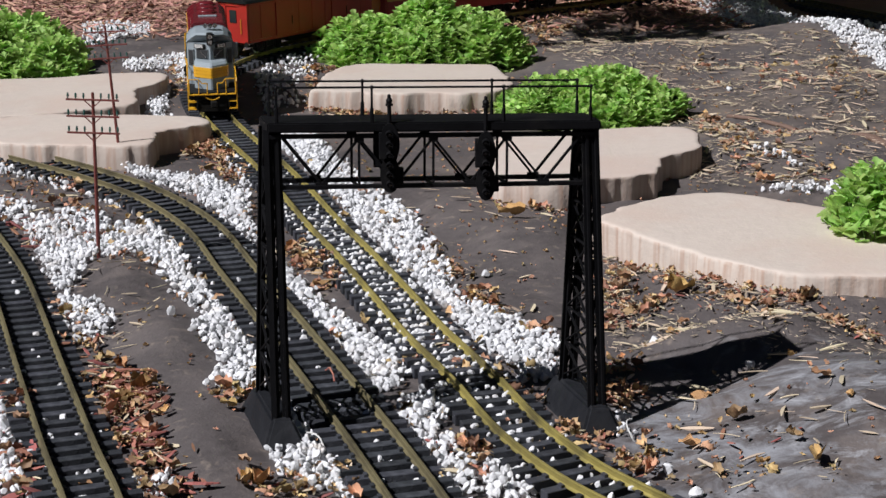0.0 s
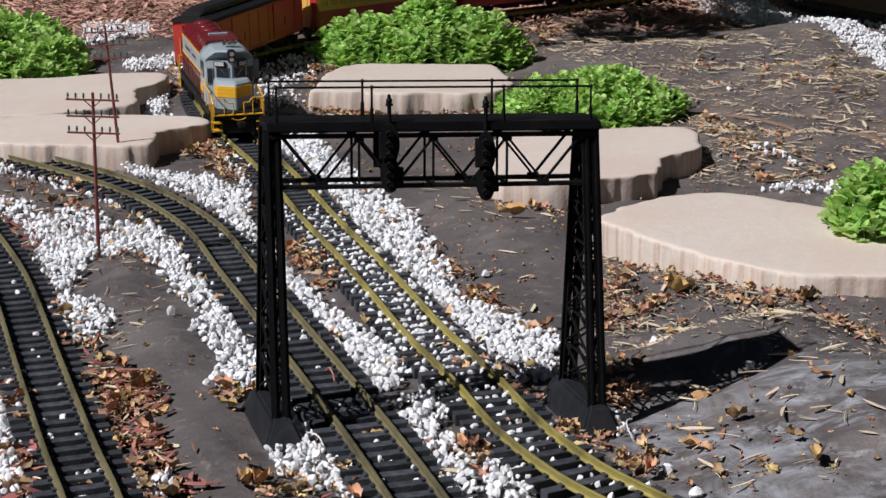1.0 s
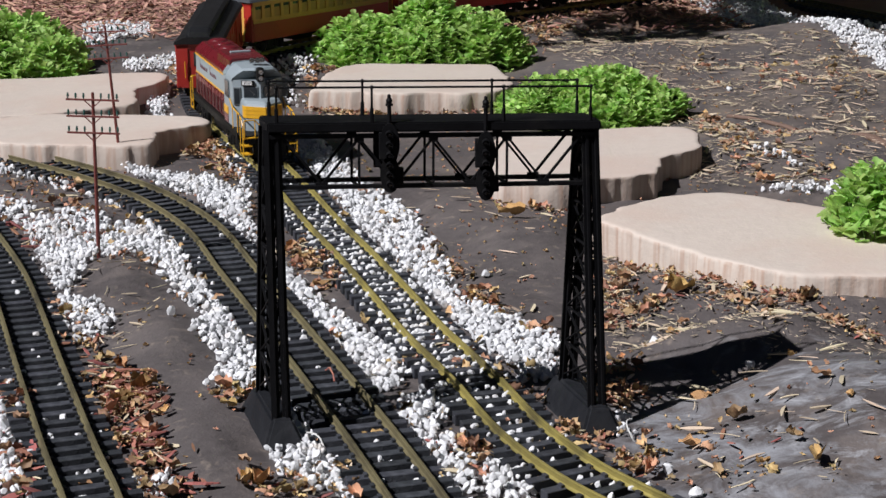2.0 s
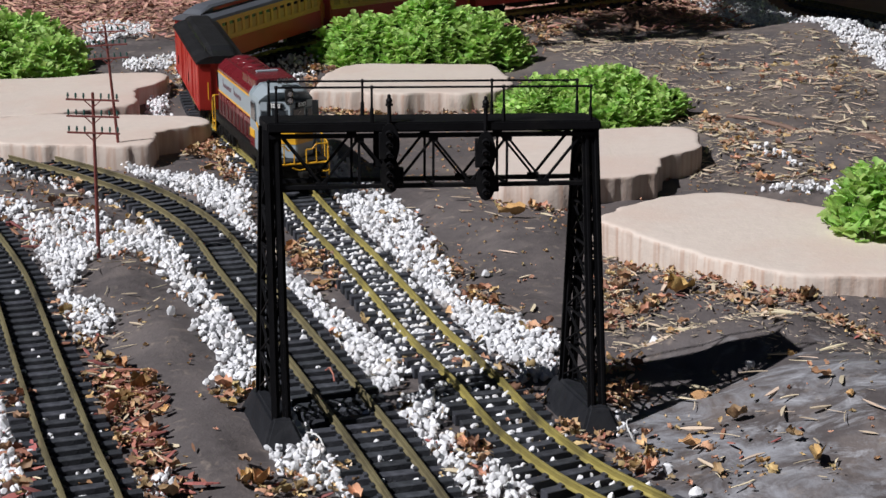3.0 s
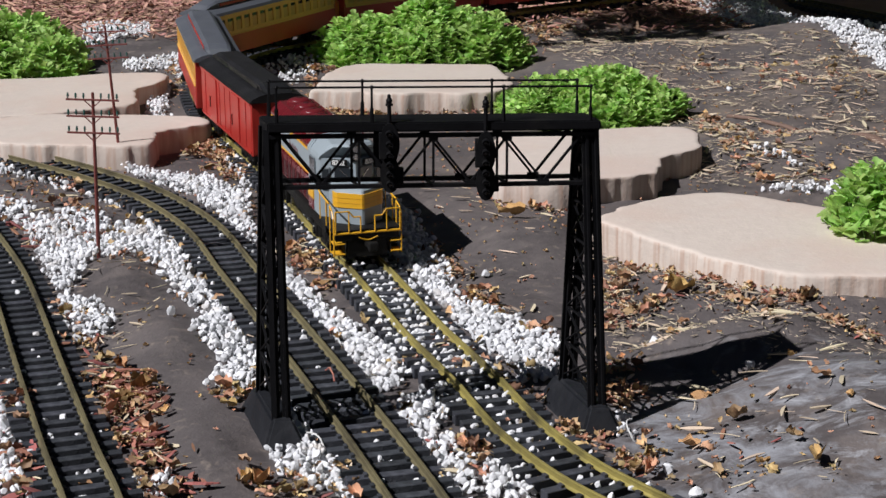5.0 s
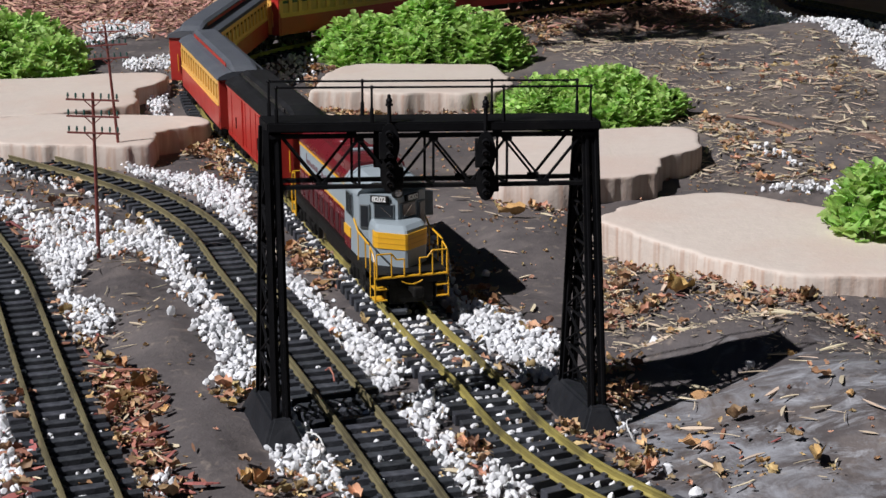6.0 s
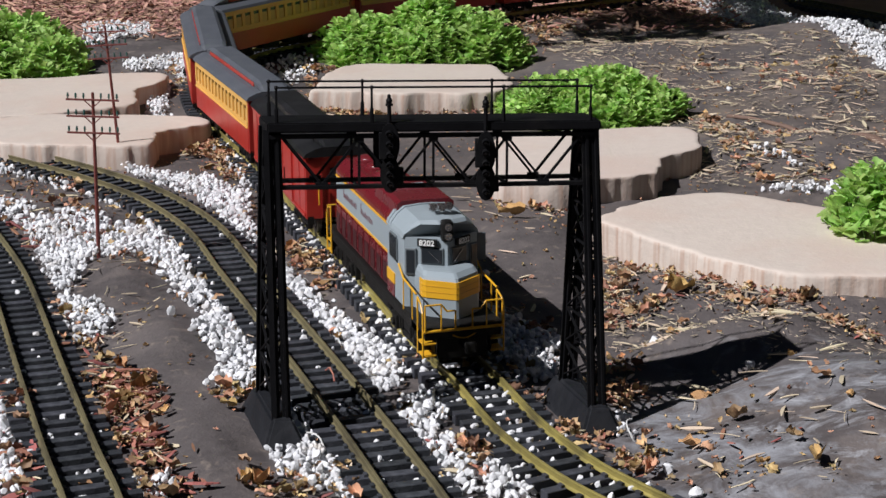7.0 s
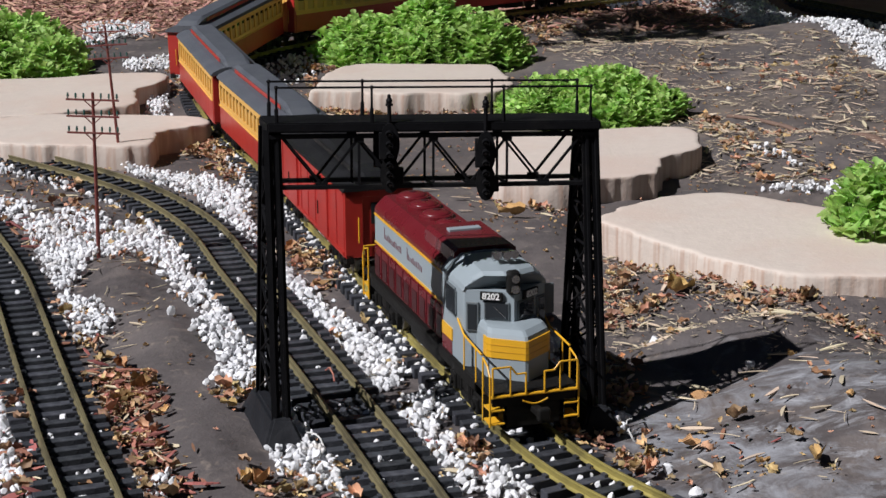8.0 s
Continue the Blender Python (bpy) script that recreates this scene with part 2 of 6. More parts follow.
LINE_A = Line([(0.50, 1.02), (0.36, 1.13), (0.27, 1.22), (0.205, 1.30), (0.154, 1.370), (0.113, 1.435), (0.070, 1.537), (0.032, 1.669), (-0.022, 1.832),
               (-0.055, 1.952), (-0.114, 2.156), (-0.160, 2.303), (-0.218, 2.509), (-0.277, 2.703), (-0.341, 2.890), (-0.389, 3.041), (-0.421, 3.16)]
              + bend(0.033, 3.404, 0.50, -15, 40, 6) + [(-0.224, 3.875), (-0.044, 4.05), (0.18, 4.25), (0.90, 4.83), (2.2, 5.85), (3.6, 7.0)], (2.25, 3.10, 0.030))
LINE_B = Line([(0.09, 0.98), (0.05, 1.1), (0.012, 1.24), (-0.022, 1.363), (-0.067, 1.513), (-0.130, 1.709), (-0.209, 1.948), (-0.258, 2.092), (-0.324, 2.291),
               (-0.419, 2.475), (-0.523, 2.610), (-0.635, 2.725), (-0.754, 2.840), (-0.90, 2.98), (-1.1, 3.16), (-1.4, 3.4)])
LINE_C = Line([(-0.18, 0.98), (-0.22, 1.10), (-0.257, 1.23), (-0.297, 1.366), (-0.342, 1.49), (-0.419, 1.716), (-0.527, 2.035), (-0.611, 2.241), (-0.70, 2.44),
               (-0.82, 2.66), (-0.98, 2.88)])
LINE_D = Line([(0.30, 5.7), (0.58, 5.35), (0.80, 4.98), (0.97, 4.62), (1.12, 4.27), (1.30, 3.9), (1.55, 3.5)])
LINES = (LINE_A, LINE_B, LINE_C, LINE_D)


# ================= ground =================
def smooth01(a, b, x):
    t = min(1, max(0, (x - a) / (b - a)))
    return t * t * (3 - 2 * t)


def hump(x, y, cx, cy, rx, ry, h, turn=0):
    c, s = math.cos(radians(turn)), math.sin(radians(turn))
    u, v = ((x - cx) * c + (y - cy) * s) / rx, (-(x - cx) * s + (y - cy) * c) / ry
    return h * math.exp(-(u * u + v * v))


def ground_z(x, y):
    """Height of the soil sheet: flat beds under the tracks, humps and wrinkles between."""
    d = min(ln.near(x, y)[1] for ln in LINES) if abs(x) < 2 and y < 6 else 2
    bank = 0.0
    if y > 3.0 and abs(x) < 2 and y < 6:
        sa, da = LINE_A.near(x, y)
        bank = LINE_A.height(sa) * math.exp(-max(0, da - 0.05) ** 2 / 0.012)
    free = smooth01(0.05, 0.13, d)
    z = -0.024 + bank
    bumps = (hump(x, y, 0.43, 1.58, 0.16, 0.20, 0.050, 10) + hump(x, y, 0.36, 1.775, 0.085, 0.045, 0.034, -8) + hump(x, y, 0.25, 1.775, 0.05, 0.03, 0.014, 15) + hump(x, y, 0.30, 1.735, 0.03, 0.02, 0.008, 40)
             - hump(x, y, 0.27, 1.69, 0.085, 0.035, 0.014, 8) + hump(x, y, 0.31, 2.01, 0.17, 0.07, 0.022, -38) + hump(x, y, 0.50, 1.93, 0.12, 0.06, 0.016)
             + hump(x, y, 0.12, 2.26, 0.08, 0.12, 0.026) + hump(x, y, 0.02, 2.45, 0.06, 0.10, 0.016)
             + hump(x, y, -0.30, 1.85, 0.07, 0.20, 0.018, 15) + hump(x, y, -0.22, 1.50, 0.06, 0.12, 0.012, 15)
             + hump(x, y, -0.42, 2.14, 0.06, 0.06, 0.012) + hump(x, y, -0.60, 2.42, 0.10, 0.09, 0.014)
             + hump(x, y, -0.32, 2.62, 0.07, 0.09, 0.012) + hump(x, y, 0.62, 2.75, 0.16, 0.12, 0.03)
             + hump(x, y, 0.75, 3.35, 0.20, 0.20, 0.03) + hump(x, y, 0.45, 3.75, 0.25, 0.2, 0.03)
             + hump(x, y, 0.85, 3.95, 0.15, 0.2, 0.04) + hump(x, y, 0.60, 2.45, 0.14, 0.10, 0.02))
    v = Vector((x, y, 0))
    wrinkle = 0.009 * noise.noise(v * 6) + 0.0012 * noise.noise(Vector((x * 9 + y * 14, x * 26 - y * 18, 2))) + 0.004 * (1 - abs(noise.noise(v * 13 + Vector((3, 1, 0)))) * 2) + 0.0016 * noise.noise(v * 45)
    folds = smooth01(0.25, 0.6, x) * smooth01(2.3, 2.8, y) * smooth01(4.6, 4.0, y) if x > 0.25 and y > 2.3 else 0.0
    wrinkle += folds * (0.022 * (0.5 - abs(noise.noise(Vector((x * 3.1 + y * 1.2, y * 4.2 - x * 1.5, 7))))) + 0.008 * noise.noise(Vector((x * 8, y * 14, 5))))
    return z + 0.003 * (1 - free) + free * (bumps + wrinkle) + 0.0006 * noise.noise(v * 80)


def axis(lo, hi, step, far):
    a = list(np.arange(lo, hi + step / 2, step))
    g, x = step, hi
    up = []
    while x < far:
        g *= 1.5
        x += g
        up.append(x)
    g, x, dn = step, lo, []
    while x > -far:
        g *= 1.5
        x -= g
        dn.append(x)
    return dn[::-1] + a + up


def soil_material():
    m = material("dusty_landscape_fabric", (0.080, 0.069, 0.068), 0.70, 0, 0.45, 90, 0.45, 260, second=(0.16, 0.135, 0.125), second_scale=9, second_amount=0.5, spec=0.35)
    nt = m.node_tree
    n, l = nt.nodes, nt.links
    b = n["Principled BSDF"]
    old = b.inputs["Base Color"].links[0].from_socket
    co = n.new("ShaderNodeTexCoord")
    sep = n.new("ShaderNodeSeparateXYZ")
    l.new(co.outputs["Object"], sep.inputs[0])

    def spot(cx, cy, r0, r1, scale, lo, hi, stretch=None):
        dv = n.new("ShaderNodeVectorMath")
        dv.operation = "DISTANCE"
        dv.inputs[1].default_value = (cx, cy, 0)
        l.new(co.outputs["Object"], dv.inputs[0])
        fall = n.new("ShaderNodeMapRange")
        fall.inputs[1].default_value, fall.inputs[2].default_value = r1, r0
        l.new(dv.outputs["Value"], fall.inputs[0])
        tx = n.new("ShaderNodeTexNoise")
        tx.inputs["Scale"].default_value, tx.inputs["Detail"].default_value, tx.inputs["Distortion"].default_value = scale, 9, 0.7
        mp = n.new("ShaderNodeMapping")
        mp.inputs["Scale"].default_value = stretch or (1, 1, 1)
        mp.inputs["Rotation"].default_value = (0, 0, 0.7 if stretch else 0)
        l.new(co.outputs["Object"], mp.inputs["Vector"])
        l.new(mp.outputs[0], tx.inputs["Vector"])
        tx.inputs["Roughness"].default_value = 0.72 if stretch else 0.5
        rg = n.new("ShaderNodeMapRange")
        rg.inputs[1].default_value, rg.inputs[2].default_value = lo, hi
        l.new(tx.outputs["Fac"], rg.inputs[0])
        mu = n.new("ShaderNodeMath")
        mu.operation = "MULTIPLY"
        l.new(fall.outputs[0], mu.inputs[0])
        l.new(rg.outputs[0], mu.inputs[1])
        return mu.outputs[0]

    def over(base, fac, colour):
        mx = n.new("ShaderNodeMix")
        mx.data_type = "RGBA"
        l.new(fac, mx.inputs[0])
        l.new(base, mx.inputs[6])
        mx.inputs[7].default_value = (*colour, 1)
        return mx.outputs[2]

    c = over(old, spot(-0.2, 2.2, 2.0, 4.0, 3.2, 0.48, 0.72), (0.115, 0.10, 0.098))
    c = over(c, spot(-0.2, 2.2, 2.0, 4.0, 55, 0.60, 0.74), (0.20, 0.165, 0.14))
    c = over(c, spot(0.32, 1.49, 0.15, 0.24, 12, 0.46, 0.64, (0.9, 1.3, 1)), (0.26, 0.265, 0.285))
    c = over(c, spot(0.34, 1.54, 0.12, 0.24, 24, 0.54, 0.70, (0.8, 1.4, 1)), (0.36, 0.365, 0.385))
    c = over(c, spot(0.6, 3.4, 0.3, 1.2, 9, 0.45, 0.75), (0.17, 0.135, 0.11))
    far = n.new("ShaderNodeMapRange")
    far.inputs[1].default_value, far.inputs[2].default_value = 4.15, 4.45
    l.new(sep.outputs["Y"], far.inputs[0])
    c = over(c, far.outputs[0], (0.17, 0.095, 0.07))
    l.new(c, b.inputs["Base Color"])
    return m


def build_ground():
    xs, ys = axis(-1.5, 1.5, 0.0125, 400), axis(1.0, 5.0, 0.0125, 400)
    verts = []
    for y in ys:
        for x in xs:
            inside = -1.7 < x < 1.7 and 0.8 < y < 5.3
            verts.append((x, y, ground_z(x, y) if inside else -0.024))
    nx = len(xs)
    faces = [(j * nx + i, j * nx + i + 1, (j + 1) * nx + i + 1, (j + 1) * nx + i) for j in range(len(ys) - 1) for i in range(nx - 1)]
    me = mesh_of("ground", verts, faces, soil_material(), True)
    return tagged(new("ground", me), "wrinkled dusty dark landscape fabric over garden soil", "ground", "", "structure")


build_ground()


# ================= tracks =================
def rail_profile():
    return [(-0.0028, -0.0085), (0.0028, -0.0085), (0.0028, -0.0075), (0.0008, -0.0062), (0.0008, -0.0025), (0.0016, -0.0018), (0.0016, -0.0003), (0.0011, 0.0),
            (-0.0011, 0.0), (-0.0016, -0.0003), (-0.0016, -0.0018), (-0.0008, -0.0025), (-0.0008, -0.0062), (-0.0028, -0.0075)]


def tie_mesh():
    bm = bmesh.new()
    box(bm, (0, 0, -0.0145), (0.0112, 0.090, 0.0118), bevel=0.0008)
    for s in (-1, 1):
        for k in (-1, 1):
            box(bm, (0, s * GAUGE / 2 + k * 0.0046, -0.0075), (0.0065, 0.0034, 0.0034))
    me = bpy.data.meshes.new("tie")
    bm.to_mesh(me)
    bm.free()
    me.materials.append(TIE)
    return me


TIE_MESH = tie_mesh()


def build_track(line, s0, s1, rail_mat, label, pitch=0.0245):
    track = empty("track", None, label, "model track", "garden railway tracks", "structure")
    for side in (-1, 1):
        bm = bmesh.new()
        rings = []
        for s in np.arange(s0, s1, 0.02):
            w = line.way(s)
            nrm = Vector((w.y, -w.x, 0))
            c = line.at(s) + nrm * side * GAUGE / 2
            rings.append([c + nrm * px + Vector((0, 0, pz)) for px, pz in rail_profile()])
        loft(bm, rings)
        part("rail", bm, rail_mat, track, "weathered brass rail")
    bm = bmesh.new()
    rings = []
    for s in np.arange(s0, s1, 0.02):
        w = line.way(s)
        nrm = Vector((w.y, -w.x, 0))
        edge = 0.044 + 0.003 * noise.noise(Vector((s * 30, s1, 0)))
        rings.append([line.at(s) + nrm * o + Vector((0, 0, z)) for o, z in ((-edge, -0.026), (-edge + 0.006, -0.0192), (edge - 0.006, -0.0192), (edge, -0.026))])
    loft(bm, rings)
    part("roadbed", bm, ROADBED, track, "dark cinder bed under the ties")
    s = s0 + 0.01
    rng = random.Random(int(s1 * 100))
    while s < s1 - 0.01:
        w = line.way(s)
        ob = new("tie", TIE_MESH)
        ob.parent = track
        ob.matrix_basis = Matrix.Translation(line.at(s) + Vector((0, 0, rng.uniform(-0.0006, 0.0002)))) @ Matrix.Rotation(math.atan2(w.y, w.x) + rng.uniform(-0.02, 0.02), 4, "Z")
        s += pitch
    return track


build_track(LINE_A, 0.0, 5.6, BRASS, "yellowish brass rails on black ties, curving through gravel")
build_track(LINE_B, 0.0, LINE_B.length, BRASS_DULL, "dull brass rails on black ties, in a long curve")
build_track(LINE_C, 0.0, LINE_C.length, BRASS_DULL, "dull brass rails on black ties beside bark litter")
build_track(LINE_D, 0.0, LINE_D.length, BRASS_DULL, "shaded brass rails on dark ties at the garden edge")


# ================= signal bridge =================
BL, BR = Vector((-0.164, 1.572, 0)), Vector((0.134, 1.600, 0))
BU, BV = (BR - BL), Vector((-0.285, 0.958, 0))


def bp(u, v, z):
    """A point of the bridge: u from tower to tower (0 to 1), v metres along the track, z over the rails (the deck sags to one side)."""
    return BL + BU * u + BV * v + Vector((0.006 * (1 - u) * max(0, z) / 0.28, 0, z - (0.0050 * u * max(0, z) / 0.28)))


def build_signal_bridge():
    g = empty("signal_bridge", Matrix.Translation((0, 0, 0)), "black metal signal bridge with lattice towers spanning two tracks", "signal bridge")
    for tu in (0.0, 1.0):
        base = bmesh.new()
        lo = [bp(tu - 0.085, -0.062, -0.032), bp(tu + 0.085, -0.062, -0.032), bp(tu + 0.085, 0.072, -0.032), bp(tu - 0.085, 0.072, -0.032)]
        hi = [bp(tu - 0.032, -0.047, 0.008), bp(tu + 0.032, -0.047, 0.008), bp(tu + 0.032, 0.052, 0.008), bp(tu - 0.032, 0.052, 0.008)]
        loft(base, [lo, hi])
        bmesh.ops.bevel(base, geom=base.edges[:], offset=0.0025, segments=2, affect="EDGES")
        part("base", base, BLACK_BASE, g, "black painted sloping base block")
        foot, top, fw, tw = 0.040, 0.011, 0.017, 0.014
        for su in (-1, 1):
            for sv in (-1, 1):
                bm = bmesh.new()
                a, b = bp(tu + su * fw, sv * foot, 0.004), bp(tu + su * tw, sv * top, 0.276)
                bar(bm, a, b, 0.0080, 0.0024)
                bar(bm, a, b, 0.0024, 0.0080)
                part("tower_leg", bm, BLACK, g)
        lv = [0.012 + 0.262 * (k / 7) for k in range(8)]

        def leg(su, sv, z):
            f = z / 0.276
            return bp(tu + su * (fw + (tw - fw) * f), sv * (foot + (top - foot) * f), z)

        for su in (-1, 1):
            bm = bmesh.new()
            for za, zb in zip(lv, lv[1:]):
                bar(bm, leg(su, -1, za), leg(su, 1, zb), 0.0022, 0.0014)
                bar(bm, leg(su, 1, za), leg(su, -1, zb), 0.0022, 0.0014)
                bar(bm, leg(su, 1, zb), leg(su, -1, zb), 0.0022, 0.0016)
            part("side_lattice", bm, BLACK, g)
        for sv in (-1, 1):
            bm = bmesh.new()
            for za, zb in zip(lv, lv[1:]):
                bar(bm, leg(-1, sv, za), leg(1, sv, zb), 0.0014, 0.0022)
                bar(bm, leg(-1, sv, zb), leg(1, sv, zb), 0.0014, 0.0022)
            part("end_lattice", bm, BLACK, g)
    # walkway and its two trusses
    bm = bmesh.new()
    loft(bm, [[bp(u, -0.0205, 0.2745), bp(u, 0.0205, 0.2745), bp(u, 0.0205, 0.2835), bp(u, -0.0205, 0.2835)] for u in (-0.020, 1.024)])
    bmesh.ops.bevel(bm, geom=bm.edges[:], offset=0.0012, segments=2, affect="EDGES")
    part("walkway", bm, BLACK, g, "solid black walkway deck")
    for sv in (-1, 1):
        v = sv * 0.0145
        for z, nm in ((0.270, "top_chord"), (0.2225, "bottom_chord")):
            bm = bmesh.new()
            bar(bm, bp(-0.01, v, z), bp(1.01, v, z), 0.0060, 0.0034)
            part(nm, bm, BLACK, g)
        for k in range(4):
            u0, u1 = 0.035 + k * 0.2325, 0.035 + (k + 1) * 0.2325
            um = (u0 + u1) / 2
            bm = bmesh.new()
            bar(bm, bp(u0, v, 0.268), bp(um, v, 0.2245), 0.0028, 0.0022)
            part("diagonal", bm, BLACK, g)
            bm = bmesh.new()
            bar(bm, bp(um, v, 0.2245), bp(u1, v, 0.268), 0.0028, 0.0022)
            part("diagonal", bm, BLACK, g)
            bm = bmesh.new()
            box(bm, bp(um, v, 0.2235), (0.011, 0.0036, 0.0065))
            part("gusset", bm, BLACK, g)
            if k < 3:
                bm = bmesh.new()
                bar(bm, bp(u1, v, 0.268), bp(u1, v, 0.2245), 0.0028, 0.0024)
                part("vertical", bm, BLACK, g)
                bm = bmesh.new()
                box(bm, bp(u1, v, 0.267), (0.009, 0.0036, 0.006))
                part("gusset", bm, BLACK, g)
    for k in range(9):
        bm = bmesh.new()
        u = 0.03 + k * 0.1175
        bar(bm, bp(u, -0.0145, 0.2225), bp(u, 0.0145, 0.2225), 0.0024, 0.0024)
        part("cross_brace", bm, BLACK, g)
    # handrails
    for sv in (-1, 1):
        v = sv * 0.0175
        bm = bmesh.new()
        rod(bm, bp(0.010, v, 0.3155), bp(0.993, v, 0.3155), 0.0010)
        part("handrail", bm, BLACK, g)
        for u in (0.010, 0.305, 0.718, 0.993):
            bm = bmesh.new()
            rod(bm, bp(u, v, 0.284), bp(u, v, 0.3155), 0.0011)
            rod(bm, bp(u, v, 0.282), bp(u, v, 0.296), 0.0018)
            ball(bm, bp(u, v, 0.3155), (0.002, 0.002, 0.002))
            part("rail_post", bm, BLACK, g)
    # two hanging signal heads with masts and finials
    for u, dz in ((0.367, 0.0), (0.662, -0.010)):
        c = bp(u, -0.024, 0)
        bm = bmesh.new()
        rod(bm, c + Vector((0, 0.003, 0.219 + dz)), c + Vector((0, 0.003, 0.297 + dz * 0.4)), 0.0019, 8)
        part("signal_mast", bm, BLACK, g)
        bm = bmesh.new()
        z = 0.297 + dz * 0.4
        rod(bm, c + Vector((0, 0.003, z)), c + Vector((0, 0.003, z + 0.002)), 0.0034, 8)
        ball(bm, c + Vector((0, 0.003, z + 0.0045)), (0.0032, 0.0032, 0.0032))
        ball(bm, c + Vector((0, 0.003, z + 0.0085)), (0.0018, 0.0018, 0.0024))
        part("finial", bm, BLACK, g, "turned black finial")
        for hz, hgt in ((0.262 + dz, 0.0180), (0.234 + dz, 0.0160)):
            plate = bmesh.new()
            ring = [Vector((0.0092 * math.cos(a), 0, hgt * math.sin(a) * (1.0 if abs(math.sin(a)) < 0.7 else 1.08))) for a in np.linspace(0, 2 * math.pi, 28, endpoint=False)]
            loft(plate, [[c + Vector((0, -0.002, hz)) + p for p in ring], [c + Vector((0, 0.0015, hz)) + p for p in ring]])
            head = part("target_plate", plate, BLACK, g, "oval black signal target")
            for k in (-1, 0, 1):
                hood = bmesh.new()
                zc = hz + k * hgt * 0.55
                rings = []
                for d in (0.0, 0.0085):
                    rings.append([c + Vector((0.0036 * math.cos(a), -0.002 - d, zc + 0.0036 * math.sin(a))) for a in np.linspace(-0.5, math.pi + 0.5, 12)])
                for d in (0.0085, 0.0):
                    rings.append([c + Vector((0.0030 * math.cos(a), -0.002 - d, zc + 0.0030 * math.sin(a))) for a in np.linspace(-0.5, math.pi + 0.5, 12)])
                loft(hood, rings, cap=False, closed=False)
                part("lamp_hood", hood, BLACK, head)
                ln = bmesh.new()
                ball(ln, c + Vector((0, -0.0022, zc)), (0.0028, 0.0014, 0.0028))
                part("lens", ln, LENS, head)
        bm = bmesh.new()
        box(bm, c + Vector((-0.004, 0.0065, 0.260 + dz)), (0.012, 0.010, 0.026), bevel=0.001)
        box(bm, c + Vector((0.004, 0.008, 0.231 + dz)), (0.016, 0.012, 0.014), bevel=0.001)
        part("relay_box", bm, BLACK, g)
    bm = bmesh.new()
    box(bm, bp(0.345, 0.0, 0.254), (0.012, 0.020, 0.030), bevel=0.001)
    part("junction_box", bm, BLACK, g)
    for u, s in ((0.07, 1), (1.10, -1)):
        bm = bmesh.new()
        last = None
        for k in range(12):
            t = k / 11
            p = bp(u + 0.035 * math.sin(t * 3.0) * s, -0.062 + 0.012 * math.cos(t * 4), -0.005 - 0.022 * t + 0.008 * math.sin(t * math.pi))
            if last is not None:
                rod(bm, last, p, 0.0009)
            last = p
        part("feed_wire", bm, WIRE, g, "short pale feed wire")
    return g


build_signal_bridge()


# ================= telegraph poles =================
def build_pole(m):
    g = empty("telegraph_pole", m, "thin red-brown telegraph pole with three crossarms and green insulators", "telegraph pole", "telegraph poles")
    bm = bmesh.new()
    rod(bm, (0, 0, -0.03), (0, 0, 0.211), 0.0028, 8, 0.0019)
    part("pole_shaft", bm, POLE, g)
    for z in (0.202, 0.181, 0.160):
        bm = bmesh.new()
        box(bm, (0, -0.003, z), (0.067, 0.0022, 0.0024), bevel=0.0003)
        for s in (-1, 1):
            bar(bm, (s * 0.011, -0.003, z), (0, -0.003, z - 0.010), 0.0012, 0.0012)
        arm = part("crossarm", bm, POLE, g)
        for x in (-0.031, -0.021, -0.011, 0.011, 0.021, 0.031):
            ins = bmesh.new()
            rod(ins, (x, -0.003, z + 0.001), (x, -0.003, z + 0.0045), 0.0009, 6)
            rod(ins, (x, -0.003, z + 0.0035), (x, -0.003, z + 0.0085), 0.0017, 7, 0.0010)
            part("insulator", ins, INSULATOR, arm, "green insulator")
    return g


build_pole(pose(-0.440, 2.149, -0.003, 0, 1.4, -4))
build_pole(pose(-0.519, 2.748, -0.003, 0, -3.2, -4))


